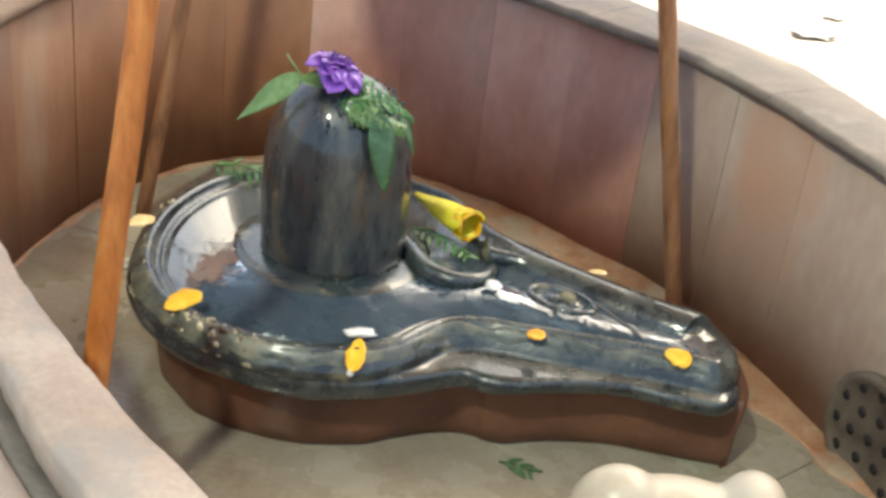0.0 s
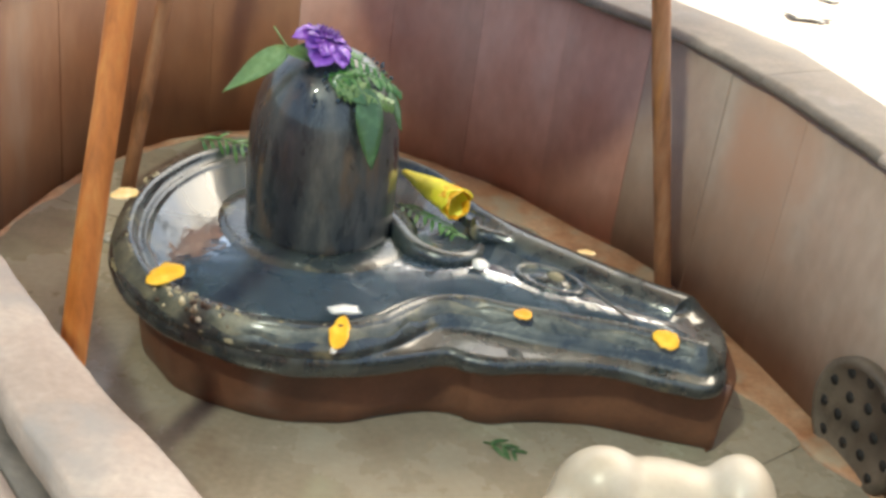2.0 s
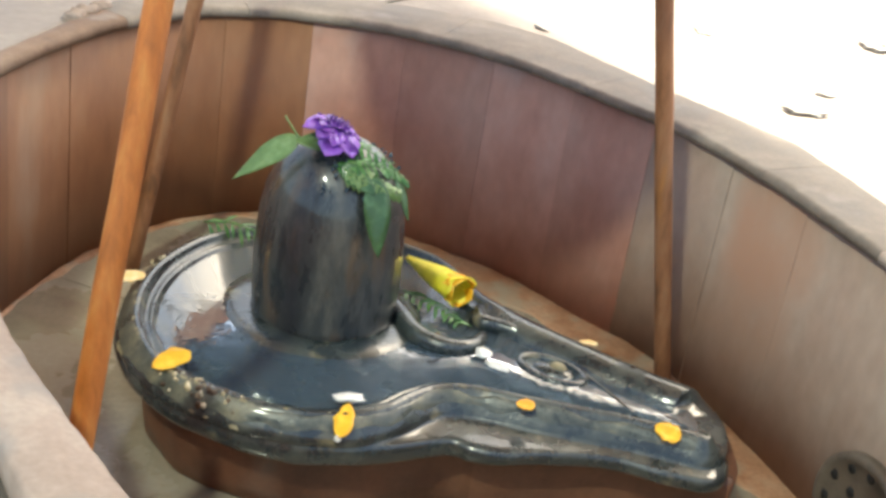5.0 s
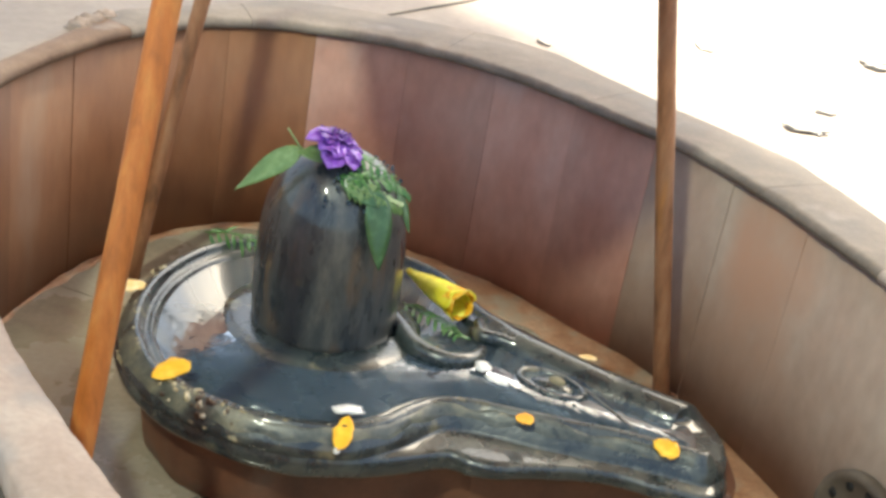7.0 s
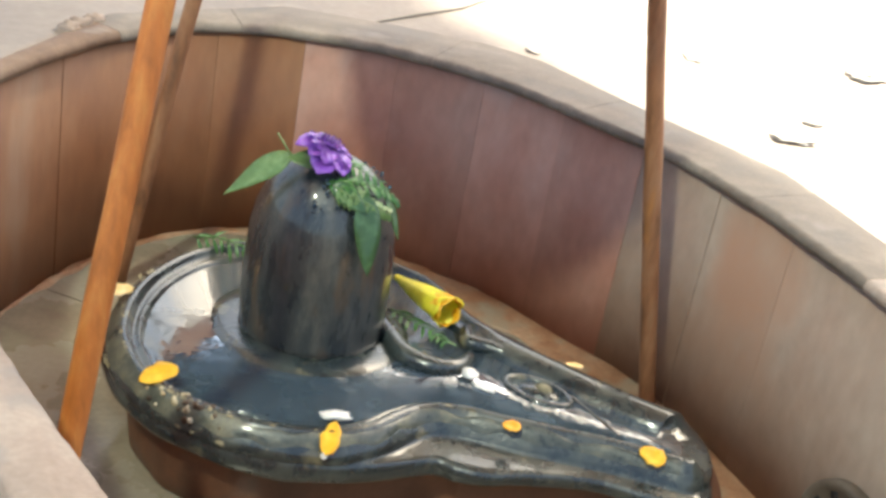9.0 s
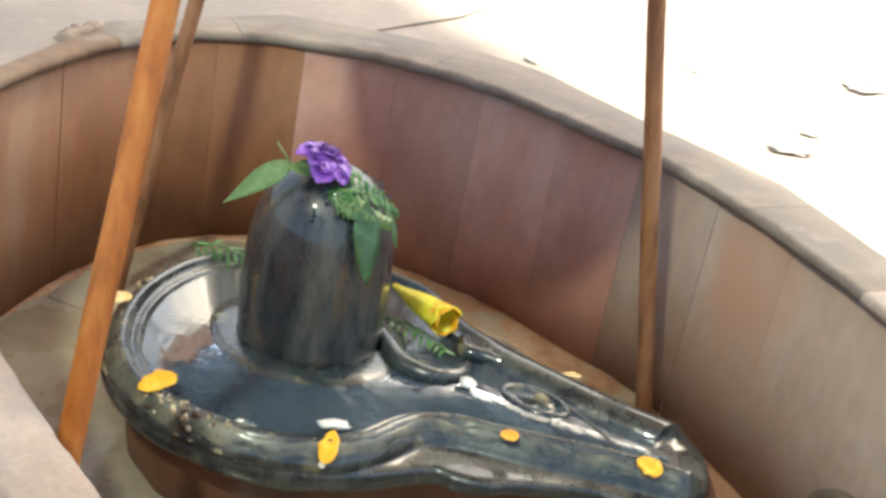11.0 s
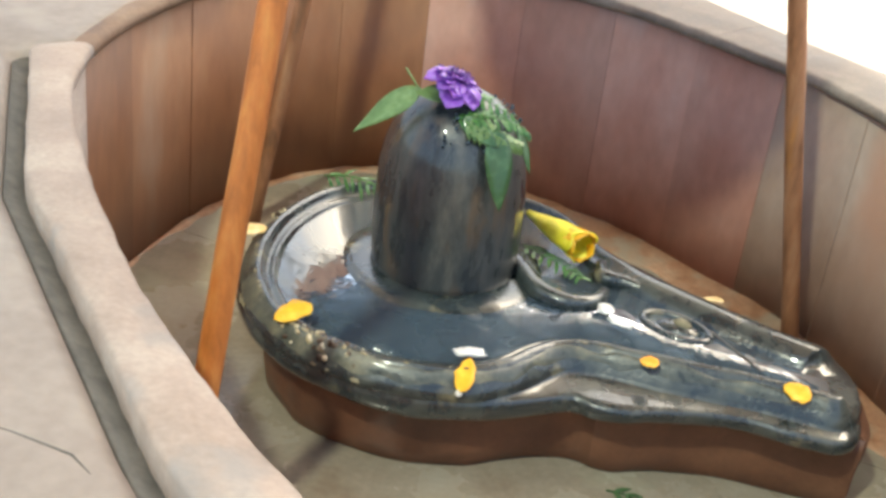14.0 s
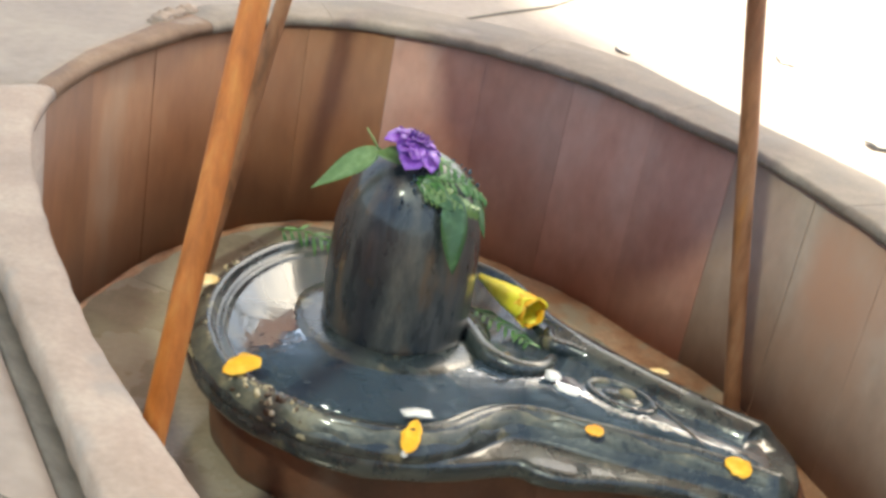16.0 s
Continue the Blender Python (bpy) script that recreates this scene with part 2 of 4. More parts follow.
def blade(bm, m, length, width, fold=0.25, curl=0.15, n=10, widest=0.4, thick=0.0006, tipped=1.0, ragged=0.0):
    """A leaf or petal: a folded, curled blade with thickness."""
    top, low = [], []
    for i in range(n + 1):
        t = i / n
        w = width / 2 * (math.sin(math.pi * t ** (math.log(0.5) / math.log(widest))) ** (0.85 * tipped)) if 0 < t < 1 else width * 0.01
        x, z = length * t, -curl * length * t * t
        rows = []
        for s in (-1, -0.5, 0, 0.5, 1):
            rag = 1 + ragged * noise.noise((t * 5, s * 2, length * 400 + width * 900))
            rows.append(Vector((x, w * s * rag, z + abs(s) * w * fold + 0.05 * w * math.sin(9 * t + 3 * s))))
        top.append([bm.verts.new(m @ (p + Vector((0, 0, thick)))) for p in rows])
        low.append([bm.verts.new(m @ p) for p in rows])
    for i in range(n):
        for k in range(4):
            bm.faces.new((top[i][k], top[i + 1][k], top[i + 1][k + 1], top[i][k + 1]))
            bm.faces.new((low[i][k], low[i][k + 1], low[i + 1][k + 1], low[i + 1][k]))
        bm.faces.new((top[i][0], low[i][0], low[i + 1][0], top[i + 1][0]))
        bm.faces.new((top[i][4], top[i + 1][4], low[i + 1][4], low[i][4]))
    for i in (0, n):
        for k in range(4):
            bm.faces.new((top[i][k], top[i][k + 1], low[i][k + 1], low[i][k]))


# ---- the sunken basin ----
INNER = [(0.486, -0.09), (0.437, 0.035), (0.370, 0.163), (0.295, 0.243), (0.185, 0.345), (0.05, 0.408), (-0.09, 0.415),
         (-0.19, 0.375), (-0.267, 0.28), (-0.315, 0.17), (-0.341, 0.05), (-0.335, -0.08), (-0.279, -0.225), (-0.188, -0.396),
         (-0.118, -0.496), (-0.054, -0.577), (0.05, -0.69), (0.2, -0.76), (0.38, -0.72), (0.5, -0.58), (0.550, -0.4), (0.532, -0.24)]
OUTER = [(0.60, -0.12), (0.535, 0.007), (0.478, 0.17), (0.345, 0.319), (0.211, 0.488), (0.045, 0.515), (-0.10, 0.52),
         (-0.29, 0.356), (-0.352, 0.12), (-0.36, 0.0), (-0.392, -0.025), (-0.3, -0.28), (-0.128, -0.558), (-0.055, -0.66),
         (0.03, -0.79), (0.2, -0.86), (0.42, -0.82), (0.59, -0.66), (0.66, -0.4), (0.64, -0.26)]
RIM_Z, GROUND_Z = 0.277, 0.248
NW = 360
inner = even(smooth_loop(INNER, 14), NW)
inner_n = normals(inner)


def hit_outer(p, d):
    """How far the outer edge of the coping lies from p along d."""
    best = 0.12
    for i in range(len(OUTER)):
        a, b = Vector(OUTER[i]), Vector(OUTER[(i + 1) % len(OUTER)])
        e = b - a
        den = d.x * e.y - d.y * e.x
        if abs(den) < 1e-9:
            continue
        q = a - p
        t, u = (q.x * e.y - q.y * e.x) / den, (q.x * d.y - q.y * d.x) / den
        if t > 0 and 0 <= u <= 1:
            best = min(best, t)
    return max(best, 0.018)


width = [hit_outer(p, n) for p, n in zip(inner, inner_n)]
outer = [p + n * w for p, n, w in zip(inner, inner_n, width)]


def sweep(lo, hi, section, gap=0.0):
    """A solid that follows the basin's edge from sample lo to hi; section(i) gives its (out, z) corners in order."""
    bm = bmesh.new()
    rings = []
    for i in range(lo, hi + 1):
        k = i % NW
        p, n = inner[k], inner_n[k]
        t = Vector((-n.y, n.x))
        shift = t * gap if i == lo else (-t * gap if i == hi else Vector((0, 0)))
        rings.append([bm.verts.new((*(p + n * o + shift), z)) for o, z in section(k)])
    for a, b in zip(rings, rings[1:]):
        bridge(bm, a, b)
    for ring, flip in ((rings[0], -1), (rings[-1], 1)):
        bm.faces.new([bm.verts.new(v.co) for v in ring][::flip])
    return bm


wall_basin = thing("wall_basin", "curved red sandstone wall of the sunken basin", "wall", kind="structure")
bm = bmesh.new()
ring_a = [bm.verts.new((*(p + n * 0.0025), -0.02)) for p, n in zip(inner, inner_n)]
ring_b = [bm.verts.new((*(p + n * 0.0025), 0.260)) for p, n in zip(inner, inner_n)]
ring_c = [bm.verts.new((*(p + n * 0.017), 0.260)) for p, n in zip(inner, inner_n)]
ring_d = [bm.verts.new((*(p + n * 0.017), -0.02)) for p, n in zip(inner, inner_n)]
for a, b in ((ring_a, ring_b), (ring_b, ring_c), (ring_c, ring_d), (ring_d, ring_a)):
    bridge(bm, a, b)
part("backing", bm, M_JOINT, wall_basin, "dark mortar behind the slabs")
slabs = 28
for s in range(slabs):
    lo, hi = NW * s // slabs, NW * (s + 1) // slabs
    off = random.uniform(-0.001, 0.001)
    at = inner[(lo + hi) // 2 % NW]
    stone = M_COPING if at.x < -0.325 and at.y < 0.03 else M_WALL_BROWN_SHADED if at.x < -0.10 or at.y < -0.55 else M_WALL_RED if at.x < 0.30 and at.y > 0 else M_WALL_PALE_HAZY
    part("wall_slab", sweep(lo, hi, lambda k: ((off, 0.0), (off - 0.0005, 0.10), (off, 0.2625), (0.009, 0.2625), (0.009, 0.0)), 0.0002),
         stone, wall_basin, smooth=True)

trim = thing("trim", "worn stone coping round the basin edge", "coping", kind="structure")
def along(x, y):
    return min(range(NW), key=lambda i: (inner[i] - Vector((x, y))).length) / NW


NW_FROM, NW_TO = along(-0.262, 0.29), along(-0.341, 0.0)
cuts = sorted([c for c in (0.0, 0.055, 0.135, 0.20, 0.275, 0.335, 0.385, 0.70, 0.80, 0.90) if not NW_FROM - 0.03 < c < NW_TO + 0.03] + [NW_FROM, NW_TO])


def coping_section(k):
    w = width[k]
    wob = 0.0022 * noise.noise((inner[k].x * 14, inner[k].y * 14, 2.0)) + 0.0013 * noise.noise((inner[k].x * 60, inner[k].y * 60, 6.0))
    low = GROUND_Z - 0.03
    worn = max(0.0, min(0.030, (-inner[k].y - 0.34) * 0.16)) if inner[k].x < 0.05 else 0.0      # the inner edge is worn off to a slope
    worn = min(worn, w * 0.32)
    return ((0.002 + wob, 0.2635), (-0.004 + wob, 0.2645), (-0.0045 + wob, 0.2700), (-0.0025 + wob, 0.2745 - worn * 0.15), (0.003 + worn, RIM_Z - 0.0008 + wob),
            (w * 0.5, RIM_Z + wob * 0.3), (w - 0.004 + wob, RIM_Z - 0.0005), (w - 0.001 + wob, RIM_Z - 0.003), (w + wob * 0.5, low))


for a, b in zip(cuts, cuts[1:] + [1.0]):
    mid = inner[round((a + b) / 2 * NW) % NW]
    stone = M_COPING_NW_SHADE if a == NW_FROM else M_COPING_DARK if a < NW_FROM else M_COPING
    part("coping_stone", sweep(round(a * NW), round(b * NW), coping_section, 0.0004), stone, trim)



def silted(k):
    return max(0.0, 0.5 + 1.3 * noise.noise((inner[k].x * 8, inner[k].y * 8, 4.0)) + 0.6 * noise.noise((inner[k].x * 30, inner[k].y * 30, 4.0)))


def filmed(k):
    """The red film spreads wide behind the dish and thins out to both sides."""
    p = inner[k]
    return max(0.0, min(1.0, (p.x + 0.02) * 7)) * max(0.0, min(1.0, (p.y + 0.20) * 6)) * (0.8 + 0.5 * noise.noise((p.x * 11, p.y * 11, 1.5)))


sediment = part("sediment", sweep(0, NW, lambda k: ((-0.002 - 0.012 * silted(k) - 0.10 * filmed(k), -0.001), (-0.001 - 0.006 * silted(k) - 0.07 * filmed(k), 0.0004 + 0.0012 * silted(k)),
                                                    (-0.0015, 0.0005 + 0.0045 * silted(k)), (0.002, 0.0), (0.002, -0.001))),
                M_SEDIMENT, label="brown sediment along the foot of the basin wall")
tagged(sediment, category="sediment", kind="stuff")

# floor of the basin, in slabs
floor_basin = thing("floor", "damp pale stone floor of the sunken basin", "floor", kind="structure")
bm = bmesh.new()
bm.faces.new([bm.verts.new((p.x, p.y, -0.006)) for p in [q + n * 0.012 for q, n in zip(inner[::3], inner_n[::3])]])
part("bedding", bm, M_JOINT, floor_basin, "dark joint bed")


def clip_poly(poly, a, d, keep):
    """The part of a polygon on one side of the line through a along d."""
    nrm = Vector((-d[1], d[0])) * keep
    out = []
    for i, p in enumerate(poly):
        q = poly[(i + 1) % len(poly)]
        sp, sq = (p - Vector(a)).dot(nrm), (q - Vector(a)).dot(nrm)
        if sp >= 0:
            out.append(p)
        if (sp >= 0) != (sq >= 0):
            out.append(p.lerp(q, sp / (sp - sq)))
    return out


def slab_from(poly, z0, z1, inset=0.0012):
    c = sum(poly, Vector((0, 0))) / len(poly)
    bm = bmesh.new()
    top = [bm.verts.new((*(p + (c - p).normalized() * inset), z1)) for p in poly]
    low = [bm.verts.new((*(p + (c - p).normalized() * inset), z0)) for p in poly]
    bm.faces.new(top)
    bm.faces.new(low[::-1])
    bridge(bm, low, top)
    return bm


whole = [p + n * 0.004 for p, n in zip(inner[::4], inner_n[::4])]
J1, D1 = (0.497, -0.128), Vector((0.081, -0.031)).normalized()
J2, D2 = (0.497, -0.128), Vector((0.074, 0.057)).normalized()
J3, D3 = (-0.288, 0.062), Vector((0.99, 0.12)).normalized()
back = clip_poly(whole, J1, D1, 1)
front = clip_poly(whole, J1, D1, -1)
for poly in (clip_poly(back, J3, D3, 1), clip_poly(back, J3, D3, -1), clip_poly(front, J2, D2, 1), clip_poly(front, J2, D2, -1)):
    if len(poly) > 2:
        part("floor_slab", slab_from(poly, -0.03, 0.0), M_BASIN_FLOOR, floor_basin, smooth=False)

# the paving round the basin, on to the horizon; a groove added along the south-west coping holds its painted shade
def shade_groove(p):
    """1 along the south-west side, 0 elsewhere."""
    return max(0.0, min(1.0, (-p.x - p.y * 0.35 - 0.02) * 12)) * max(0.0, min(1.0, (0.0 - p.y) * 30))


def raised(p):
    """1 where the paving meets the coping flush, in the north-west."""
    return max(0.0, min(1.0, (-p.x - 0.22) * 14)) * max(0.0, min(1.0, (p.y + 0.03) * 30))


bm = bmesh.new()
rings = []
c0 = Vector((0.1, -0.15))
edge = [p - n * 0.006 for p, n in zip(outer, inner_n)]
for f, dz in ((0.0, -0.024), (0.0185, -0.022), (0.0225, -0.005), (0.032, 0.0), (0.08, 0), (0.2, 0), (0.5, 0), (1.5, 0), (5, 0), (20, 0), (60, 0), (400, 0)):
    ring = []
    for p, n in zip(edge, inner_n):
        g = shade_groove(p)
        q = p + (p - c0).normalized() * f if f > 0.06 else p + n * f
        lift = 0.003 * noise.noise((q.x * 3, q.y * 3, 0)) if f < 5 else 0
        ring.append(bm.verts.new((q.x, q.y, GROUND_Z - 0.001 + lift * min(1, f * 8) + dz * g + 0.026 * raised(p) * max(0, 1 - f / 1.5)
                                  + 0.020 * g * max(0, min(1, (5 - f) / 4.5)))))
    rings.append(ring)
for a, b in zip(rings, rings[1:]):
    bridge(bm, a, b)
shade_run = [k for k in range(NW) if shade_groove(edge[k]) > 0.3]
low = [bm.verts.new((v.co.x, v.co.y, 0.1)) for v in rings[0]]
bridge(bm, low, rings[0])
ground = part("ground", bm, M_GROUND, label="pale worn stone paving, sunlit beyond the shade")
tagged(ground, category="paving", kind="structure")

# a dark strip put in for the shade along the coping's outer edge
silt = part("silt", sweep(min(shade_run), max(shade_run), lambda k: ((width[k] - 0.003, GROUND_Z), (width[k] - 0.003, GROUND_Z + 0.006),
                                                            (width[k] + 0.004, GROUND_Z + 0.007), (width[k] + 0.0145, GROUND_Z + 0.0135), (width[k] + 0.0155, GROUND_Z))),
            M_SHADE_CRACK, label="dark strip painted for the shade beside the coping")
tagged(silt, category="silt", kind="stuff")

bm = bmesh.new()
tube(bm, [(-0.240, -0.552, GROUND_Z + 0.0195), (-0.201, -0.560, GROUND_Z + 0.0195), (-0.164, -0.572, GROUND_Z + 0.0195), (-0.150, -0.585, GROUND_Z + 0.0195)], [0.0004, 0.0010, 0.0009, 0.0003], 6)
tagged(part("crack", bm, M_SHADE_CRACK, label="dark crack in the pale paving"), category="crack", kind="stuff")
bm = bmesh.new()
tube(bm, [(-0.045, 0.535, GROUND_Z), (0.02, 0.62, GROUND_Z), (0.066, 0.684, GROUND_Z), (0.14, 0.78, GROUND_Z), (0.2, 0.9, GROUND_Z)], [0.0015, 0.002, 0.002, 0.002, 0.001], 6)
tagged(part("crack", bm, M_SHADE_CRACK, label="dark crack in the pale paving"), category="crack", kind="stuff")

# unseen roof added to shade the basin, with a lamp opening behind the viewer
SHADE = -SUN_FROM.xy / SUN_FROM.z * (ROOF_Z - GROUND_Z)      # how far the roof's shadow falls from its edge
E1, E2 = Vector((0.18, 0.68)) - SHADE, Vector((0.66, -0.1)) - SHADE
ED = (E2 - E1).normalized()
edge_s = E2 + ED * ((-0.7 - E2.y) / ED.y)
hx, hy, hh = LIGHT_AT.x, LIGHT_AT.y, 0.16
west, south = -1.9, -2.6
north = 2.6
roof_parts = [
    [(west, south), (hx - hh, south), (hx - hh, north), (west, north)],
    [(hx - hh, south), (hx + hh, south), (hx + hh, hy - hh), (hx - hh, hy - hh)],
    [(hx - hh, hy + hh), (hx + hh, hy + hh), (hx + hh, north), (hx - hh, north)],
]
bm = bmesh.new()
for poly in roof_parts + [[(hx + hh, -0.7), (edge_s.x, -0.7), tuple(E1 + ED * ((north - E1.y) / ED.y)), (hx + hh, north)]]:
    lowv = [bm.verts.new((*p, ROOF_Z)) for p in poly]
    topv = [bm.verts.new((*p, ROOF_Z + 0.15)) for p in poly]
    bm.faces.new(lowv[::-1])
    bm.faces.new(topv)
    bridge(bm, lowv, topv)
ceiling = part("ceiling", bm, M_PLASTER, label="unseen plaster roof slab added to shade the basin, with a square opening", smooth=False)
tagged(ceiling, category="ceiling", kind="structure")
# ---- the altar: plinth and spouted dish ----
TOP = [(0.382, -0.130), (0.377, -0.098), (0.362, -0.072), (0.328, -0.055), (0.263, -0.014), (0.215, 0.021), (0.182, 0.049), (0.165, 0.070), (0.153, 0.095),
       (0.124, 0.136), (0.072, 0.166), (-0.005, 0.179), (-0.082, 0.163), (-0.145, 0.115), (-0.181, 0.044), (-0.191, -0.03),
       (-0.178, -0.105), (-0.137, -0.172), (-0.075, -0.209), (-0.01, -0.222), (0.045, -0.214), (0.080, -0.193), (0.103, -0.170), (0.123, -0.154), (0.143, -0.152),
       (0.168, -0.156), (0.21, -0.163), (0.263, -0.169), (0.318, -0.181), (0.352, -0.188), (0.373, -0.170)]
LOW = [(0.380, -0.130), (0.376, -0.097), (0.362, -0.070), (0.328, -0.050), (0.263, -0.009), (0.215, 0.026), (0.182, 0.052), (0.165, 0.072), (0.153, 0.096),
       (0.124, 0.136), (0.072, 0.166), (-0.005, 0.179), (-0.082, 0.163), (-0.145, 0.115), (-0.181, 0.044), (-0.191, -0.03),
       (-0.178, -0.105), (-0.137, -0.172), (-0.075, -0.209), (-0.01, -0.222), (0.045, -0.216), (0.084, -0.202), (0.112, -0.189), (0.130, -0.186), (0.146, -0.193),
       (0.175, -0.196), (0.215, -0.188), (0.263, -0.183), (0.318, -0.197), (0.354, -0.202), (0.374, -0.180)]
top_loop, low_loop = smooth_loop(TOP, 10), smooth_loop(LOW, 10)
top_n, low_n = normals(top_loop), normals(low_loop)
ND = len(top_loop)


def dish_solid(profile, wob=0.0):
    """A solid on the dish's outline; profile: (inward, z, share of the lower outline), from the bottom over the rim to the inside."""
    bm = bmesh.new()
    rings = []
    for d, z, low in profile:
        ring = []
        for p, n, p2, n2 in zip(top_loop, top_n, low_loop, low_n):
            w = wob * noise.noise((p.x * 30, p.y * 30, z * 40))
            q = (p - n * (d + w)).lerp(p2 - n2 * (d + w), low)
            ring.append(bm.verts.new((q.x, q.y, z + w * 0.6)))
        rings.append(ring)
    for a, b in zip(rings, rings[1:]):
        bridge(bm, a, b)
    return bm, rings


altar = thing("altar_base", "black stone altar dish with a long spout on red plinth", "altar", at=(0.05, -0.04, 0))
inv = Matrix.Translation((-0.05, 0.04, 0))


def altar_part(name, bm, material, label="", smooth=True):
    bm.transform(inv)
    return part(name, bm, material, altar, label, smooth)


bm, rings = dish_solid([(0.034, -0.001, 1), (0.030, 0.003, 1), (0.028, 0.02, 1), (0.026, 0.040, 1), (0.024, 0.056, 1), (0.023, 0.078, 1)], 0.002)
for v in bm.verts:
    v.co.x += 0.032 * max(0.0, min(1.0, (v.co.x - 0.24) / 0.10))      # the plinth runs on past the spout
bm.faces.new(rings[0][::-1])
bm.faces.new(rings[-1])
altar_part("plinth", bm, M_PLINTH, "wet dark red stone plinth")

RIM = [(0.036, 0.0630, 1), (0.024, 0.0635, 1), (0.010, 0.0655, 1), (0.003, 0.0690, 1), (0.001, 0.0735, 1), (0.0005, 0.0790, 1), (0.0012, 0.0830, 1), (0.003, 0.0862, 0.97),
       (0.0035, 0.0872, 0.82), (0.002, 0.0884, 0.22), (0.0014, 0.0900, 0.05), (0.0018, 0.0935, 0.0), (0.0038, 0.0970, 0), (0.009, 0.1030, 0), (0.0145, 0.1095, 0), (0.0165, 0.1116, 0),
       (0.0190, 0.1125, 0), (0.0225, 0.1120, 0), (0.0240, 0.1085, 0), (0.027, 0.1035, 0), (0.030, 0.1025, 0), (0.0325, 0.1045, 0), (0.0345, 0.1045, 0),
       (0.0365, 0.1015, 0), (0.039, 0.0985, 0), (0.043, 0.0965, 0)]
# along the north-east side of the spout the rim is one broad rounded bank
BANK = RIM[:12] + [(0.0045, 0.0985, 0), (0.008, 0.1040, 0), (0.012, 0.1085, 0), (0.016, 0.1110, 0), (0.020, 0.1124, 0), (0.0245, 0.1128, 0), (0.029, 0.1122, 0),
                   (0.0335, 0.1108, 0), (0.0375, 0.1085, 0), (0.041, 0.1060, 0), (0.0435, 0.1035, 0), (0.0455, 0.1010, 0), (0.047, 0.0985, 0), (0.049, 0.0965, 0)]


def dish_rings(bm):
    rings = []
    for (d0, z0, low), (d1, z1, _) in zip(RIM, BANK):
        ring = []
        for p, n, p2, n2 in zip(top_loop, top_n, low_loop, low_n):
            bank = max(0.0, min(1.0, (p.x - 0.16) * 22)) * max(0.0, min(1.0, (n.y + 0.1) * 4))
            mouth = max(0.0, min(1.0, (n.x - 0.80) * 6)) * max(0.0, min(1.0, (p.x - 0.35) * 60))
            w = 0.0012 * noise.noise((p.x * 30, p.y * 30, z0 * 40))
            d, z = d0 + (d1 - d0) * bank + w, z0 + (z1 - z0) * bank
            if z < 0.0930:      # the underside rises to the west and under the spout
                lift = 0.011 * max(0.0, min(1.0, -p.x * 7)) + 0.006 * max(0.0, min(1.0, (p.x - 0.10) * 12))
                z += lift * (0.0930 - z) / 0.030
            z = z + (min(z, 0.0975) - z) * mouth      # the spout is open at its end
            q = (p - n * d).lerp(p2 - n2 * d, low)
            ring.append(bm.verts.new((q.x, q.y, z + w * 0.6)))
        rings.append(ring)
    for a, b in zip(rings, rings[1:]):
        bridge(bm, a, b)
    return rings


bm = bmesh.new()
rings = dish_rings(bm)
bm.faces.new(rings[0][::-1])
bm.faces.new([bm.verts.new(v.co + Vector((0, 0, 0.0001))) for v in rings[-1]])      # the flat bed of the dish
altar_part("dish", bm, M_BLACK, "wet black stone dish with a raised rim")

# pale crust of dried offerings along the rim
bm = bmesh.new()
rng = random.Random(21)
west_rim = [k for k in range(ND) if top_loop[k].x < 0.03 and top_loop[k].y < 0.06]
for q in range(170):
    k = rng.choice(west_rim)
    p, n = top_loop[k], top_n[k]
    dense = max(0.0, min(1.0, (-p.x + 0.02) * 7))
    if rng.random() > 0.25 + 0.75 * dense:
        continue
    d = rng.uniform(0.002, 0.020)
    z = 0.0945 + 0.0175 * min(1.0, max(0.0, (d - 0.003) / 0.0145))
    size = rng.uniform(0.0012, 0.0050)
    c = p - n * d
    t = Vector((-n.y, n.x, 0))
    up = Vector((n.x * 0.75, n.y * 0.75, 0.66)) if d < 0.016 else Vector((0, 0, 1))
    side = up.cross(t)
    m = rng.randint(6, 9)
    ring = [bm.verts.new(Vector((c.x, c.y, z)) + (t * math.cos(a) * size * rng.uniform(0.8, 1.9) + side * math.sin(a) * size * rng.uniform(0.4, 0.9)) - up * 0.0004)
            for a in (2 * math.pi * i / m for i in range(m))]
    tip = bm.verts.new(Vector((c.x, c.y, z)) + up * rng.uniform(0.0007, 0.0016))
    for i in range(m):
        bm.faces.new((ring[i], ring[(i + 1) % m], tip))
altar_part("crust", bm, M_CRUST, "pale yellow crust of dried paste on the rim")

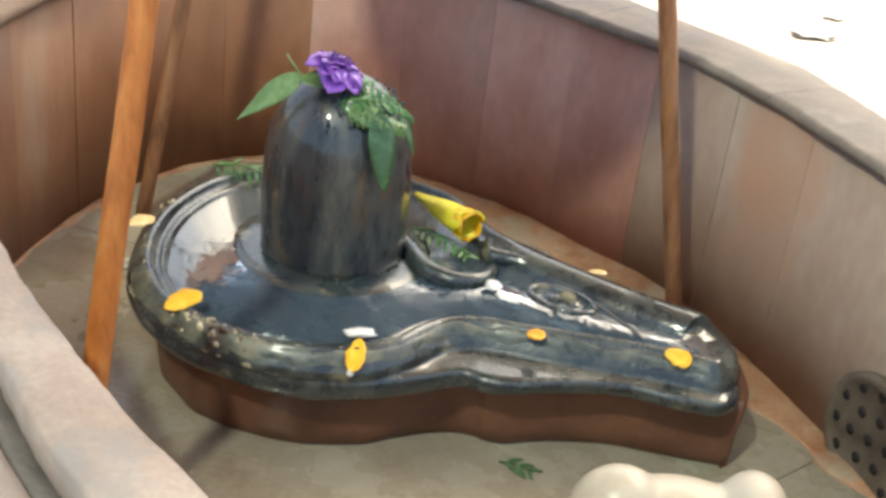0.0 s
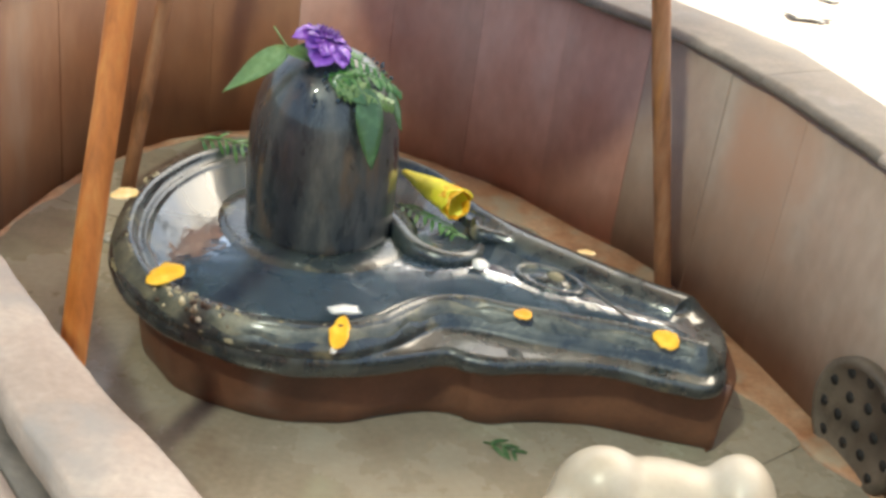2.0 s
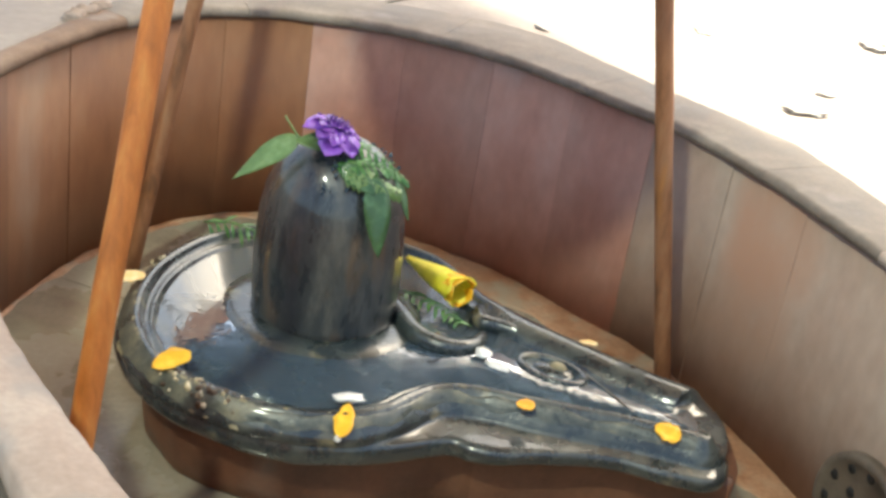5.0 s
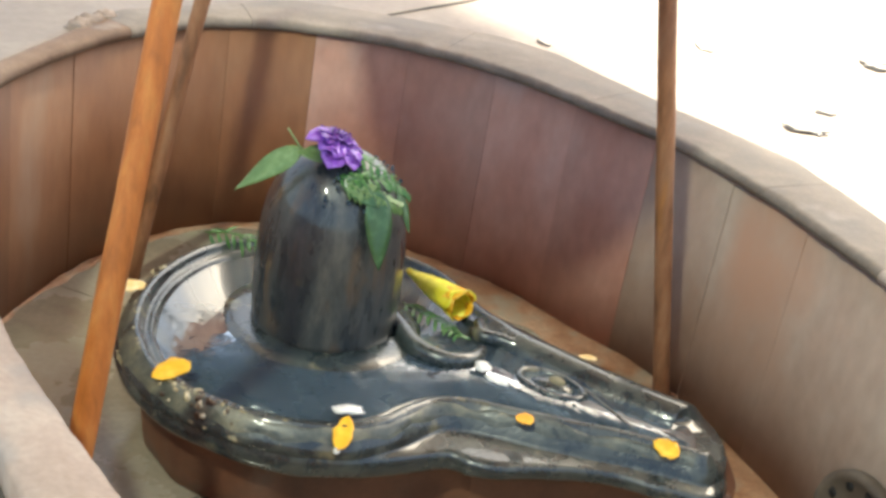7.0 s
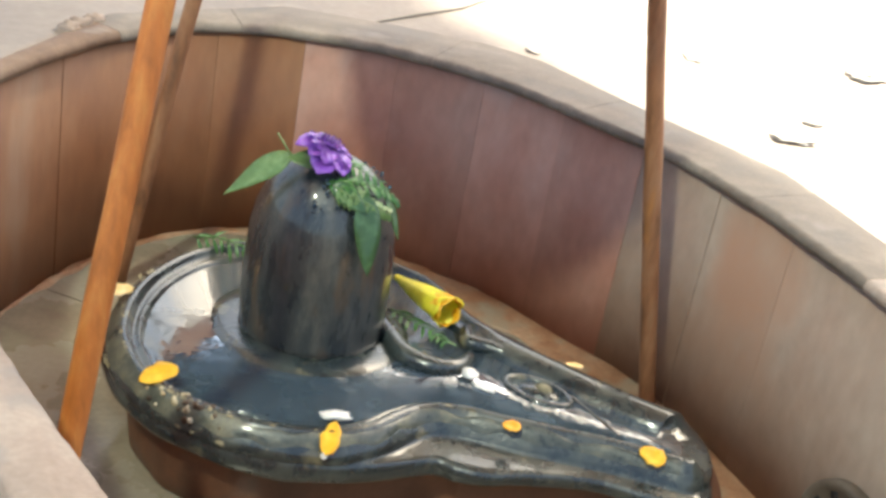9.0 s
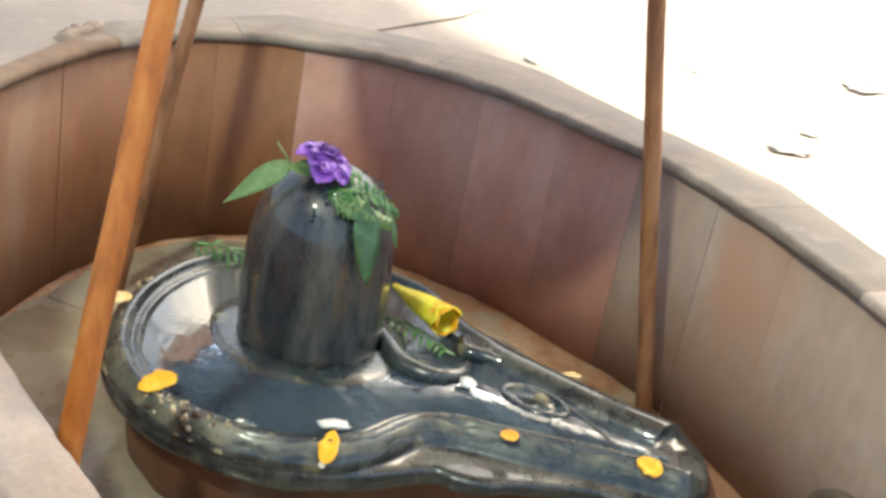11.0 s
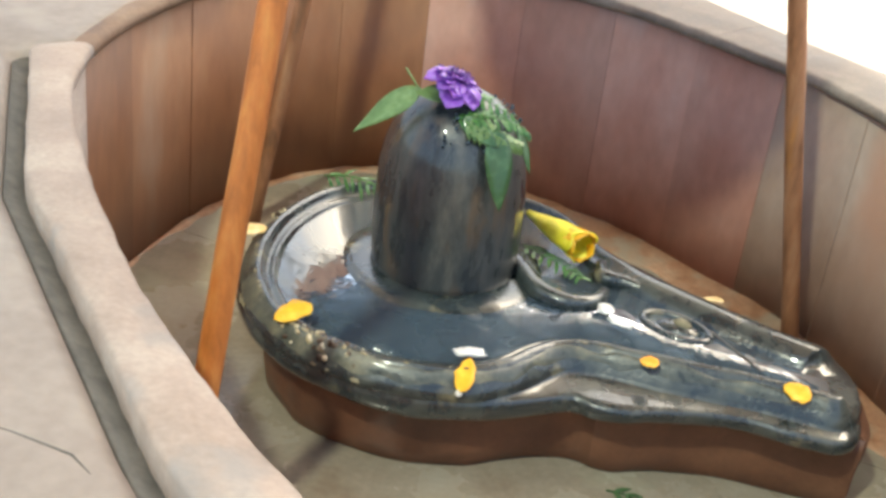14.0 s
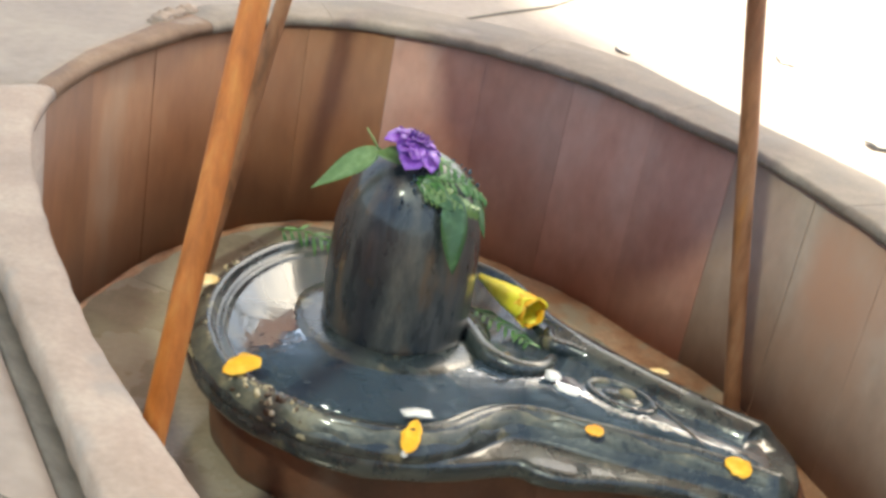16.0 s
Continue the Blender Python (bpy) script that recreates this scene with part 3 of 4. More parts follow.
# a thin greyish-yellow film dried on the slope of the rim, broken and uneven
FILMED = sorted((k for k in range(ND) if top_loop[k].x < 0.34 and (top_loop[k].y < -0.10 or top_loop[k].x < -0.10)))
bm = bmesh.new()
last = None
for k in FILMED:
    p, n = top_loop[k], top_n[k]
    strong = max(0.35, min(1.0, 0.55 - p.x * 4))
    lo = 0.0030 + 0.0035 * (noise.noise((p.x * 45, p.y * 45, 3.0)) + 0.5) + 0.004 * (1 - strong)
    hi = max(lo + 0.001, 0.0175 + 0.004 * noise.noise((p.x * 38, p.y * 38, 9.0)) - 0.004 * (1 - strong))
    row = []
    for j in range(5):
        d = lo + (hi - lo) * j / 4
        z = 0.0935 + (0.0965 - 0.0935) * (d - 0.0018) / 0.002 if d < 0.0038 else 0.0970 + (0.1095 - 0.0970) * (d - 0.0038) / 0.0107 if d < 0.0145 else min(0.1128, 0.1095 + 0.0022 * (d - 0.0145) / 0.002)
        q = p - n * (d - 0.0004)
        row.append(bm.verts.new((q.x, q.y, z + (0.0009 if 0 < j < 4 else -0.0006))))
    if last and k == last[0] + 1:
        for j in range(4):
            bm.faces.new((last[1][j], last[1][j + 1], row[j + 1], row[j]))
    last = (k, row)
altar_part("paste_film", bm, M_FILM, "greyish-yellow film dried on the rim")

# raised collar round the pillar
bm = bmesh.new()
rings = []
for r, z in ((0.060, 0.1035), (0.080, 0.1030), (0.090, 0.1020), (0.096, 0.1000), (0.100, 0.0970), (0.103, 0.094)):
    rings.append([bm.verts.new((r * math.cos(a), r * math.sin(a), z + 0.0008 * math.sin(5 * a))) for a in (2 * math.pi * k / 72 for k in range(72))])
for a, b in zip(rings, rings[1:]):
    bridge(bm, a, b)
altar_part("collar", bm, M_BLACK, "raised black stone collar round the pillar")


def ridge(name, pts, radii, label):
    line = []
    rr = []
    n = len(pts)
    for i in range(n - 1):
        p0, p1, p2, p3 = (Vector(pts[max(0, min(n - 1, i + k))]) for k in (-1, 0, 1, 2))
        for j in range(8):
            t = j / 8
            line.append(0.5 * ((2 * p1) + (p2 - p0) * t + (2 * p0 - 5 * p1 + 4 * p2 - p3) * t * t + (3 * p1 - p0 - 3 * p2 + p3) * t ** 3))
            rr.append(radii[i] * (1 - t) + radii[i + 1] * t)
    line.append(Vector(pts[-1]))
    rr.append(radii[-1])
    bm = bmesh.new()
    tube(bm, line, rr, 12)
    altar_part(name, bm, M_BLACK, label)


ridge("ridge", [(0.066, 0.020, 0.105), (0.079, -0.008, 0.104), (0.094, -0.038, 0.103), (0.120, -0.052, 0.102), (0.146, -0.044, 0.102), (0.158, -0.022, 0.102)],
      [0.010, 0.011, 0.011, 0.010, 0.008, 0.006], "carved curved ridge beside the pillar")
ridge("ridge", [(0.156, 0.030, 0.104), (0.158, 0.006, 0.103), (0.180, 0.000, 0.103), (0.210, -0.016, 0.101), (0.241, -0.049, 0.0985), (0.265, -0.079, 0.0975), (0.288, -0.113, 0.0970), (0.305, -0.136, 0.0960)],
      [0.007, 0.009, 0.008, 0.006, 0.004, 0.0035, 0.003, 0.002], "thin carved line along the spout channel")
bm = bmesh.new()
tube(bm, [(0.223 + 0.033 * math.cos(a) * math.cos(0.5) + 0.019 * math.sin(a) * math.sin(0.5), -0.064 - 0.033 * math.cos(a) * math.sin(0.5) + 0.019 * math.sin(a) * math.cos(0.5), 0.0985)
          for a in (2 * math.pi * k / 36 for k in range(37))], 0.0042, 8)
altar_part("carved_ring", bm, M_BLACK, "almond-shaped carved ring in the spout")
bm = bmesh.new()
bmesh.ops.create_uvsphere(bm, u_segments=24, v_segments=12, radius=1, matrix=pose(0.224, -0.064, 0.0975, 0, 0, -25) @ Matrix.Diagonal((0.022, 0.012, 0.006, 1)))
altar_part("boss", bm, M_BLACK, "almond-shaped carved boss in the spout")
bm = bmesh.new()
bmesh.ops.create_uvsphere(bm, u_segments=18, v_segments=10, radius=1, matrix=pose(0.228, -0.064, 0.1025, 0, 0, -25) @ Matrix.Diagonal((0.009, 0.006, 0.005, 1)))
altar_part("knob", bm, M_CRUST, "small worn yellowish knob")

# water standing in the dish
bm, rings = dish_solid([(0.0305, 0.0992, 0)], 0.0)
bm.faces.new(rings[0])
bmesh.ops.triangulate(bm, faces=bm.faces[:])
under = [bm.verts.new((v.co.x, v.co.y, 0.0965)) for v in rings[0]]
bridge(bm, under, rings[0])
bm.faces.new(under[::-1])
water = part("water", bm, M_WATER, label="thin cloudy water standing in the black dish")
tagged(water, category="water", kind="stuff")
water.visible_shadow = False

# ---- the stone pillar ----
bm = bmesh.new()
rings = []
for r, z in ((0.0695, 0.097), (0.0710, 0.11), (0.0717, 0.135), (0.0712, 0.16), (0.0700, 0.185), (0.0680, 0.205), (0.0645, 0.225), (0.0585, 0.243),
             (0.0500, 0.257), (0.039, 0.268), (0.025, 0.2755), (0.012, 0.279)):
    ring = []
    for k in range(64):
        a = 2 * math.pi * k / 64
        w = 1 + 0.006 * math.cos(14 * a) * min(1.0, (0.28 - z) * 12) + 0.012 * noise.noise((math.cos(a) * 2, math.sin(a) * 2, z * 12)) + 0.004 * noise.noise((math.cos(a) * 9, math.sin(a) * 9, z * 60))
        ring.append(bm.verts.new((r * w * math.cos(a) - (z - 0.1) * 0.012, r * w * math.sin(a), z)))
    rings.append(ring)
for a, b in zip(rings, rings[1:]):
    bridge(bm, a, b)
bm.faces.new(rings[-1])
bm.faces.new(rings[0][::-1])
pillar = part("stone_pillar", bm, M_LINGAM, label="rounded dark stone pillar, wet and worn, in the dish")
tagged(pillar, category="lingam")

# ---- three rods standing over the dish ----
for foot, top, r in (((-0.164, -0.374, 0.0), (-0.024, 0.009, 1.6), 0.0101), ((-0.231, 0.219, 0.0), (0.012, 0.441, 1.6), 0.0088), ((0.374, 0.074, 0.0), (0.020, 0.025, 1.6), 0.009)):
    f, top = Vector(foot), Vector(top)
    bm = bmesh.new()
    n = 24
    pts = [f.lerp(top, i / n) + Vector((noise.noise((i * 0.7, r * 99, 1)), noise.noise((i * 0.7, r * 99, 5)), 0)) * 0.0012 * (i > 0) for i in range(n + 1)]
    tube(bm, pts, [r * (1 + 0.05 * noise.noise((i * 0.9, foot[0] * 9, 0))) for i in range(n + 1)], 14)
    rod = part("rod", bm, M_ROD if r > 0.0095 else M_ROD_DULL,
               label="leaning rust-orange rod standing on the basin floor" if r > 0.0095 else "leaning dull brown rod standing on the basin floor")
    tagged(rod, category="rod", group="rods over the dish")


# ---- the hanging water pot that drips on the pillar ----
POT = Vector((0.035, -0.01, 0.555))
pot = thing("water_pot", "round clay water pot hanging from the rods", "pot", at=tuple(POT))
bm = bmesh.new()
rings = []
for r, z in ((0.004, 0.0), (0.060, 0.005), (0.120, 0.025), (0.171, 0.064), (0.201, 0.117), (0.210, 0.162), (0.196, 0.210), (0.161, 0.251), (0.110, 0.275), (0.070, 0.287), (0.055, 0.287),
             (0.100, 0.270), (0.150, 0.244), (0.186, 0.206), (0.201, 0.162), (0.192, 0.119), (0.162, 0.070), (0.112, 0.032), (0.004, 0.010)):
    rings.append([bm.verts.new((r * math.cos(a), r * math.sin(a), z)) for a in (2 * math.pi * k / 48 for k in range(48))])
for a, b in zip(rings, rings[1:]):
    bridge(bm, a, b)
part("body", bm, M_CLAY, pot)
bm = bmesh.new()
tube(bm, [(0.064 * math.cos(a), 0.064 * math.sin(a), 0.288) for a in (2 * math.pi * k / 40 for k in range(41))], 0.007, 10)
part("rim", bm, M_CLAY, pot, "rolled clay rim")
for k in range(3):
    a = 2 * math.pi * k / 3 + 0.4
    bm = bmesh.new()
    tube(bm, [(0.066 * math.cos(a), 0.066 * math.sin(a), 0.286), (0.018 + 0.012 * math.cos(a), 0.012 * math.sin(a) - 0.01, 1.02)], 0.003, 8)
    part("cord", bm, M_TWIG, pot, "thin hanging cord")


# ---- offerings ----
def single_blade(name, label, category, base, tip, up, w, material, fold=0.25, curl=0.15, widest=0.4, group="", tipped=1.0):
    length = (Vector(tip) - Vector(base)).length
    bm = bmesh.new()
    blade(bm, Matrix.Identity(4), length, w, fold, curl, 12, widest, 0.0007, tipped, 0.3 if category == "petal" else 0.1)
    ob = part(name, bm, material, label=label)
    ob.matrix_world = frame_to(base, tip, up)
    return tagged(ob, category=category, group=group)


# yellow petals on the rim
for base, tip, up, w, m, label in (
        ((-0.197, -0.018, 0.1125), (-0.172, -0.006, 0.1135), (0.1, -0.2, 1), 0.016, M_PALE, "pale yellow petal lying on the dish rim"),
        ((-0.133, -0.168, 0.113), (-0.105, -0.143, 0.1165), (0, -0.3, 1), 0.022, M_YELLOW, "curled yellow petal on the dish rim"),
        ((0.037, -0.190, 0.1150), (0.032, -0.221, 0.0995), (0, -0.8, 1), 0.0165, M_YELLOW, "pointed yellow petal hanging over the rim"),
        ((0.304, -0.163, 0.1135), (0.325, -0.176, 0.109), (0, -0.5, 1), 0.019, M_YELLOW, "round yellow petal on the spout rim"),
        ((0.182, -0.152, 0.1125), (0.198, -0.157, 0.1125), (0, -0.2, 1), 0.014, M_ORANGE, "orange petal soaked on the spout rim"),
        ((0.250, -0.028, 0.1135), (0.268, -0.032, 0.1135), (0, 0.1, 1), 0.012, M_PALE, "pale yellow petal on the spout rim")):
    single_blade("petal", label, "petal", base, tip, up, w, m, 0.12, -0.05, 0.55, "petals on the dish rim", 0.55)

# purple flower on the pillar
flower = thing("purple_flower", "wet violet flower on top of the stone pillar", "flower")
fm = frame_to((-0.006, -0.018, 0.291), (0.017, -0.018, 0.282), (0.45, 0.02, 0.88))
flower.matrix_world = fm
rng = random.Random(4)
for ring_i, (count, length, w, lift) in enumerate(((7, 0.030, 0.027, -0.05), (10, 0.028, 0.017, 0.10), (12, 0.022, 0.011, 0.25), (10, 0.015, 0.008, 0.5))):
    for k in range(count):
        a = 2 * math.pi * (k + rng.uniform(-0.25, 0.25)) / count + ring_i * 0.3
        bm = bmesh.new()
        m = Matrix.Rotation(a, 4, "Z") @ Matrix.Rotation(-lift + rng.uniform(-0.12, 0.12), 4, "Y") @ Matrix.Translation((0.002, 0, 0.001 * ring_i))
        blade(bm, m, length * rng.uniform(0.88, 1.08), w, 0.3, 0.35, 7, 0.62, 0.0005, 0.6)
        part("petal", bm, M_PURPLE, flower)
bm = bmesh.new()
for k in range(26):
    a, r = k * 2.4, 0.0014 * math.sqrt(k)
    tube(bm, [(r * math.cos(a), r * math.sin(a), 0.001), (1.7 * r * math.cos(a), 1.7 * r * math.sin(a), 0.011)], [0.0007, 0.0009], 5)
part("centre", bm, M_PURPLE_DEEP, flower, "darker violet stamens")

# leaf sprig beside the flower
sprig = thing("leaf_sprig", "pointed green bael leaf sprig draped on the pillar", "leaf")
for base, tip, up, w in (((-0.036, -0.026, 0.284), (-0.096, -0.030, 0.237), (-0.45, -0.75, 0.6), 0.024),
                         ((-0.012, -0.03, 0.281), (-0.042, -0.036, 0.284), (0, -0.6, 1), 0.020)):
    bm = bmesh.new()
    blade(bm, frame_to(base, tip, up), (Vector(tip) - Vector(base)).length, w, 0.25, 0.05, 12, 0.33, tipped=1.25)
    part("leaf_blade", bm, M_LEAF, sprig)
bm = bmesh.new()
tube(bm, [(-0.03, -0.03, 0.281), (-0.04, -0.03, 0.287), (-0.052, -0.029, 0.303)], [0.0012, 0.0011, 0.0008], 6)
part("stem", bm, M_LEAF, sprig, "thin pale stem")

hanging = thing("hanging_leaf", "wet green leaves hanging down the side of the pillar", "leaf")
for base, tip, up, w in (((0.034, -0.049, 0.266), (0.047, -0.073, 0.196), (0.3, -1, 0.3), 0.025),
                         ((0.004, -0.046, 0.2705), (0.037, -0.060, 0.252), (0.1, -0.9, 0.5), 0.019),
                         ((0.052, -0.030, 0.262), (0.071, -0.040, 0.222), (0.9, -0.5, 0.3), 0.013)):
    bm = bmesh.new()
    blade(bm, frame_to(base, tip, up), (Vector(tip) - Vector(base)).length, w, 0.15, 0.06, 12, 0.38)
    part("leaf_blade", bm, M_LEAF_WET, hanging)


def fern(name, label, spine, count, length, w, material, up=(0, -0.4, 1), droop=0.25, spread=1.0, seed=1, group=""):
    """A feathery frond: a spine with narrow leaflets on both sides."""
    rng = random.Random(seed)
    ob = thing(name, label, "fern", group)
    ob.location = spine[0]
    base = Vector(spine[0])
    pts = [Vector(p) - base for p in spine]
    bm = bmesh.new()
    tube(bm, pts, [0.0009 - 0.0005 * i / len(pts) for i in range(len(pts))], 6)
    part("stem", bm, material, ob)
    total = len(pts) - 1
    for i in range(count):
        f = (i + 0.5) / count * total
        k = min(int(f), total - 1)
        p, d = pts[k].lerp(pts[k + 1], f - k), (pts[k + 1] - pts[k]).normalized()
        for side in (-1, 1):
            u = Vector(up)
            s = d.cross(u).normalized() * side
            way = (s * spread + d * 0.75 - u.normalized() * droop * rng.uniform(0.3, 1.5)).normalized()
            ln = length * (1 - 0.45 * i / count) * rng.uniform(0.75, 1.15)
            bm = bmesh.new()
            blade(bm, frame_to(p, p + way * ln, u + Vector((rng.uniform(-.3, .3), rng.uniform(-.3, .3), 0))), ln, w, 0.2, 0.2, 4, 0.45, 0.0004)
            part("leaflet", bm, material, ob)
    return ob


fern("fern_sprig", "wet feathery fern sprig over the pillar's shoulder", [(-0.004, -0.045, 0.268), (0.018, -0.045, 0.272), (0.040, -0.036, 0.270), (0.060, -0.024, 0.257)],
     11, 0.020, 0.0045, M_FERN, seed=2, group="fern sprigs")
fern("fern_sprig", "wet feathery fern sprig over the pillar's shoulder", [(0.002, -0.02, 0.281), (0.022, -0.026, 0.281), (0.046, -0.022, 0.268), (0.066, -0.012, 0.246)],
     10, 0.018, 0.0045, M_FERN, seed=3, group="fern sprigs")
fern("fern_sprig", "wet feathery fern sprig over the pillar's shoulder", [(0.006, -0.050, 0.268), (0.024, -0.055, 0.262), (0.042, -0.052, 0.256), (0.058, -0.042, 0.247)],
     10, 0.017, 0.0055, M_LEAF, (0.2, -0.8, 0.6), 0.3, seed=12, group="fern sprigs")
rng = random.Random(8)
bm = bmesh.new()
for k in range(60):
    a, z = radians(rng.uniform(-105, -5)), rng.uniform(0.238, 0.281)
    r = 0.057 * math.sqrt(max(0.0, 1 - ((z - 0.235) / 0.047) ** 2)) + rng.uniform(0.003, 0.006)
    bmesh.ops.create_uvsphere(bm, u_segments=8, v_segments=6, radius=rng.uniform(0.0008, 0.0022), matrix=Matrix.Translation((r * math.cos(a) + 0.003, r * math.sin(a), z + 0.001)))
drops = part("water_drops", bm, M_WATER, label="clear water drops on the wet leaves and flower")
tagged(drops, category="water", kind="stuff")
fern("fern_sprig", "green fern sprig hanging over the back of the dish", [(-0.138, 0.122, 0.118), (-0.110, 0.118, 0.123), (-0.082, 0.110, 0.120), (-0.056, 0.100, 0.114)],
     10, 0.026, 0.0042, M_FERN, (0, -0.5, 1), 0.7, seed=5, group="fern sprigs")
fern("fern_sprig", "green fern sprig floating beside the yellow flower", [(0.078, 0.052, 0.1035), (0.10, 0.032, 0.104), (0.122, 0.016, 0.104), (0.135, -0.004, 0.1035)],
     9, 0.022, 0.004, M_FERN, (0, 0, 1), 0.05, seed=6, group="fern sprigs")
fern("leaf_fragment", "small dark green leaf fragment on the basin floor", [(0.170, -0.193, 0.0015), (0.186, -0.197, 0.003), (0.199, -0.205, 0.002)],
     3, 0.026, 0.0042, M_LEAF_WET, (0, 0, 1), 0.0, 0.6, seed=7)

# yellow trumpet flower lying in the dish
trumpet = thing("trumpet_flower", "yellow trumpet-shaped flower lying in the dish", "flower")
A, B = Vector((0.080, 0.098, 0.118)), Vector((0.134, 0.030, 0.121))
bm = bmesh.new()
prof = [(0.0, 0.0035), (0.15, 0.0055), (0.35, 0.0095), (0.6, 0.0135), (0.8, 0.0155), (0.93, 0.0165), (1.0, 0.0185)]
fmx = frame_to(A, B, (0, 0, 1))
ln = (B - A).length
rings = []
for t, r in prof + [(1.005, 0.0175), (0.93, 0.0150), (0.75, 0.012), (0.55, 0.007)]:
    rings.append([bm.verts.new((t * ln + 0.003 * math.sin(5 * a) * max(0, t - 0.7) * 3, r * (1 + 0.05 * math.sin(5 * a + 5 * t)) * math.cos(a), r * (1 + 0.05 * math.sin(5 * a + 5 * t)) * math.sin(a) * 0.9))
                  for a in (2 * math.pi * k / 30 for k in range(30))])
for a, b in zip(rings, rings[1:]):
    bridge(bm, a, b)
bm.faces.new(rings[0][::-1])
bm.faces.new(rings[-1])
tb = part("tube", bm, M_TRUMPET, trumpet, "lemon-yellow flower tube")
tb.matrix_world = fmx
for k in range(5):
    a = 2 * math.pi * k / 5 + 0.3
    m = Matrix.Translation((ln * 0.80, 0, 0)) @ Matrix.Rotation(a, 4, "X") @ Matrix.Translation((0, 0, 0.0148)) @ Matrix.Rotation(-0.12, 4, "Y")
    bm = bmesh.new()
    blade(bm, m, 0.022, 0.021, -0.35, 0.12, 8, 0.55, 0.0006, 0.4)
    pt = part("petal", bm, M_YELLOW, trumpet, "deeper yellow petal lip")
    pt.matrix_world = fmx


def blob(name, label, category, at, size, material, seed=0, turn=0, group="", rough=0.25, freq=1.6):
    bm = bmesh.new()
    bmesh.ops.create_icosphere(bm, subdivisions=3, radius=1)
    for v in bm.verts:
        f = 1 + rough * noise.noise(v.co * freq + Vector((seed * 7.1, seed, 0)))
        v.co = Vector((v.co.x * f * size[0], v.co.y * f * size[1], max(v.co.z * f, -0.3) * size[2]))
    ob = part(name, bm, material, label=label)
    ob.matrix_world = pose(*at, 0, 0, turn)
    return tagged(ob, category=category, group=group)


blob("paste_glint_dab", "white paste dab beside the yellow petal on the rim", "paste", (0.036, -0.176, 0.1125), (0.014, 0.006, 0.003), M_WHITE, 1, 10, "white dabs", 0.5, 2.5)
blob("paste_glint_dab", "small white dab below the petal tip", "paste", (0.031, -0.2195, 0.0985), (0.003, 0.003, 0.004), M_WHITE, 2, 0, "white dabs")
blob("paste_glint_dab", "round white dab at the end of the carved ridge", "paste", (0.157, -0.058, 0.1045), (0.008, 0.009, 0.0045), M_WHITE, 3, 0, "white dabs")
# this smear paints the water's glints in white
blob("paste_glint_dab", "white smear painted for glints on the spout water", "paste", (0.170, -0.074, 0.1015), (0.012, 0.005, 0.002), M_WHITE, 4, -30, "white dabs", 0.5, 2.5)

# crumbs of offerings stuck to the rim
rng = random.Random(33)
for name, label, material, count, spread in (("brown_crumbs", "wet brown crumbs of offerings on the dish rim", M_TWIG_WET, 34, 0.012), ("pale_crumbs", "pale crumbs of rice paste on the dish rim", M_PALE_CRUMB, 26, 0.011)):
    bm = bmesh.new()
    for q in range(count):
        if q % 4 == 3:
            x, y = -0.167 + rng.uniform(-0.006, 0.005), 0.050 + rng.uniform(-0.022, 0.016)
        else:
            f = rng.random()
            x, y = -0.131 + 0.075 * f + rng.gauss(0, 0.005), -0.163 - 0.034 * f + rng.gauss(0, spread * 0.45)
        k = min(range(ND), key=lambda i: (top_loop[i] - Vector((x, y))).length)
        d = max(0.003, (top_loop[k] - Vector((x, y))).dot(top_n[k]))
        z = 0.0960 + 0.0135 * min(1.0, (d - 0.003) / 0.0115) if d < 0.024 else 0.1030
        size = rng.uniform(0.0013, 0.0034)
        made = bmesh.ops.create_icosphere(bm, subdivisions=2, radius=1, matrix=pose(x, y, z + size * 0.3, rng.uniform(0, 90), rng.uniform(0, 90), rng.uniform(0, 90)) @ Matrix.Diagonal((size * 1.5, size, size * 0.8, 1)))
        for v in made["verts"]:
            v.co += Vector((noise.noise(v.co * 700), noise.noise(v.co * 700 + Vector((5, 0, 0))), noise.noise(v.co * 700 + Vector((0, 9, 0))))) * size * 0.6
    tagged(part(name, bm, material, label=label), category="crumbs", kind="stuff")

# crumbs of soil and twigs behind the dish
for k, (x, y, z, s) in enumerate(((-0.205, 0.115, 0.006, 0.012), (-0.222, 0.098, 0.006, 0.009), (-0.19, 0.135, 0.006, 0.010))):
    blob("soil_crumb", "small clod of pale soil on the basin floor", "soil", (x, y, z - 0.004), (s, s * 0.8, s * 0.7), M_DIRT, k + 5, 30 * k, "soil crumbs", 0.6, 2)

# clods and stains on the sunlit paving
for k, (x, y, s) in enumerate(((0.552, 0.385, 0.028), (0.777, 0.781, 0.045), (0.484, 0.715, 0.022), (0.235, 0.60, 0.012), (0.60, 0.47, 0.012))):
    blob("clod", "dry grey clod of earth on the paving", "clod", (x, y, GROUND_Z + 0.001), (s, s * 0.55, s * 0.14), M_DIRT, k + 11, 40 * k + 10, "clods on the paving", 0.7, 2.2)
for k, (x, y, sx, sy) in enumerate(((-0.313, 0.268, 0.016, 0.010), (-0.306, 0.292, 0.020, 0.011), (-0.297, 0.318, 0.015, 0.010))):
    blob("mortar_lump", "rough pale mortar lump on the coping joint", "mortar", (x, y, RIM_Z - 0.006), (sx, sy, 0.011), M_COPING, k + 21, 40, "mortar lumps", 0.7, 3)

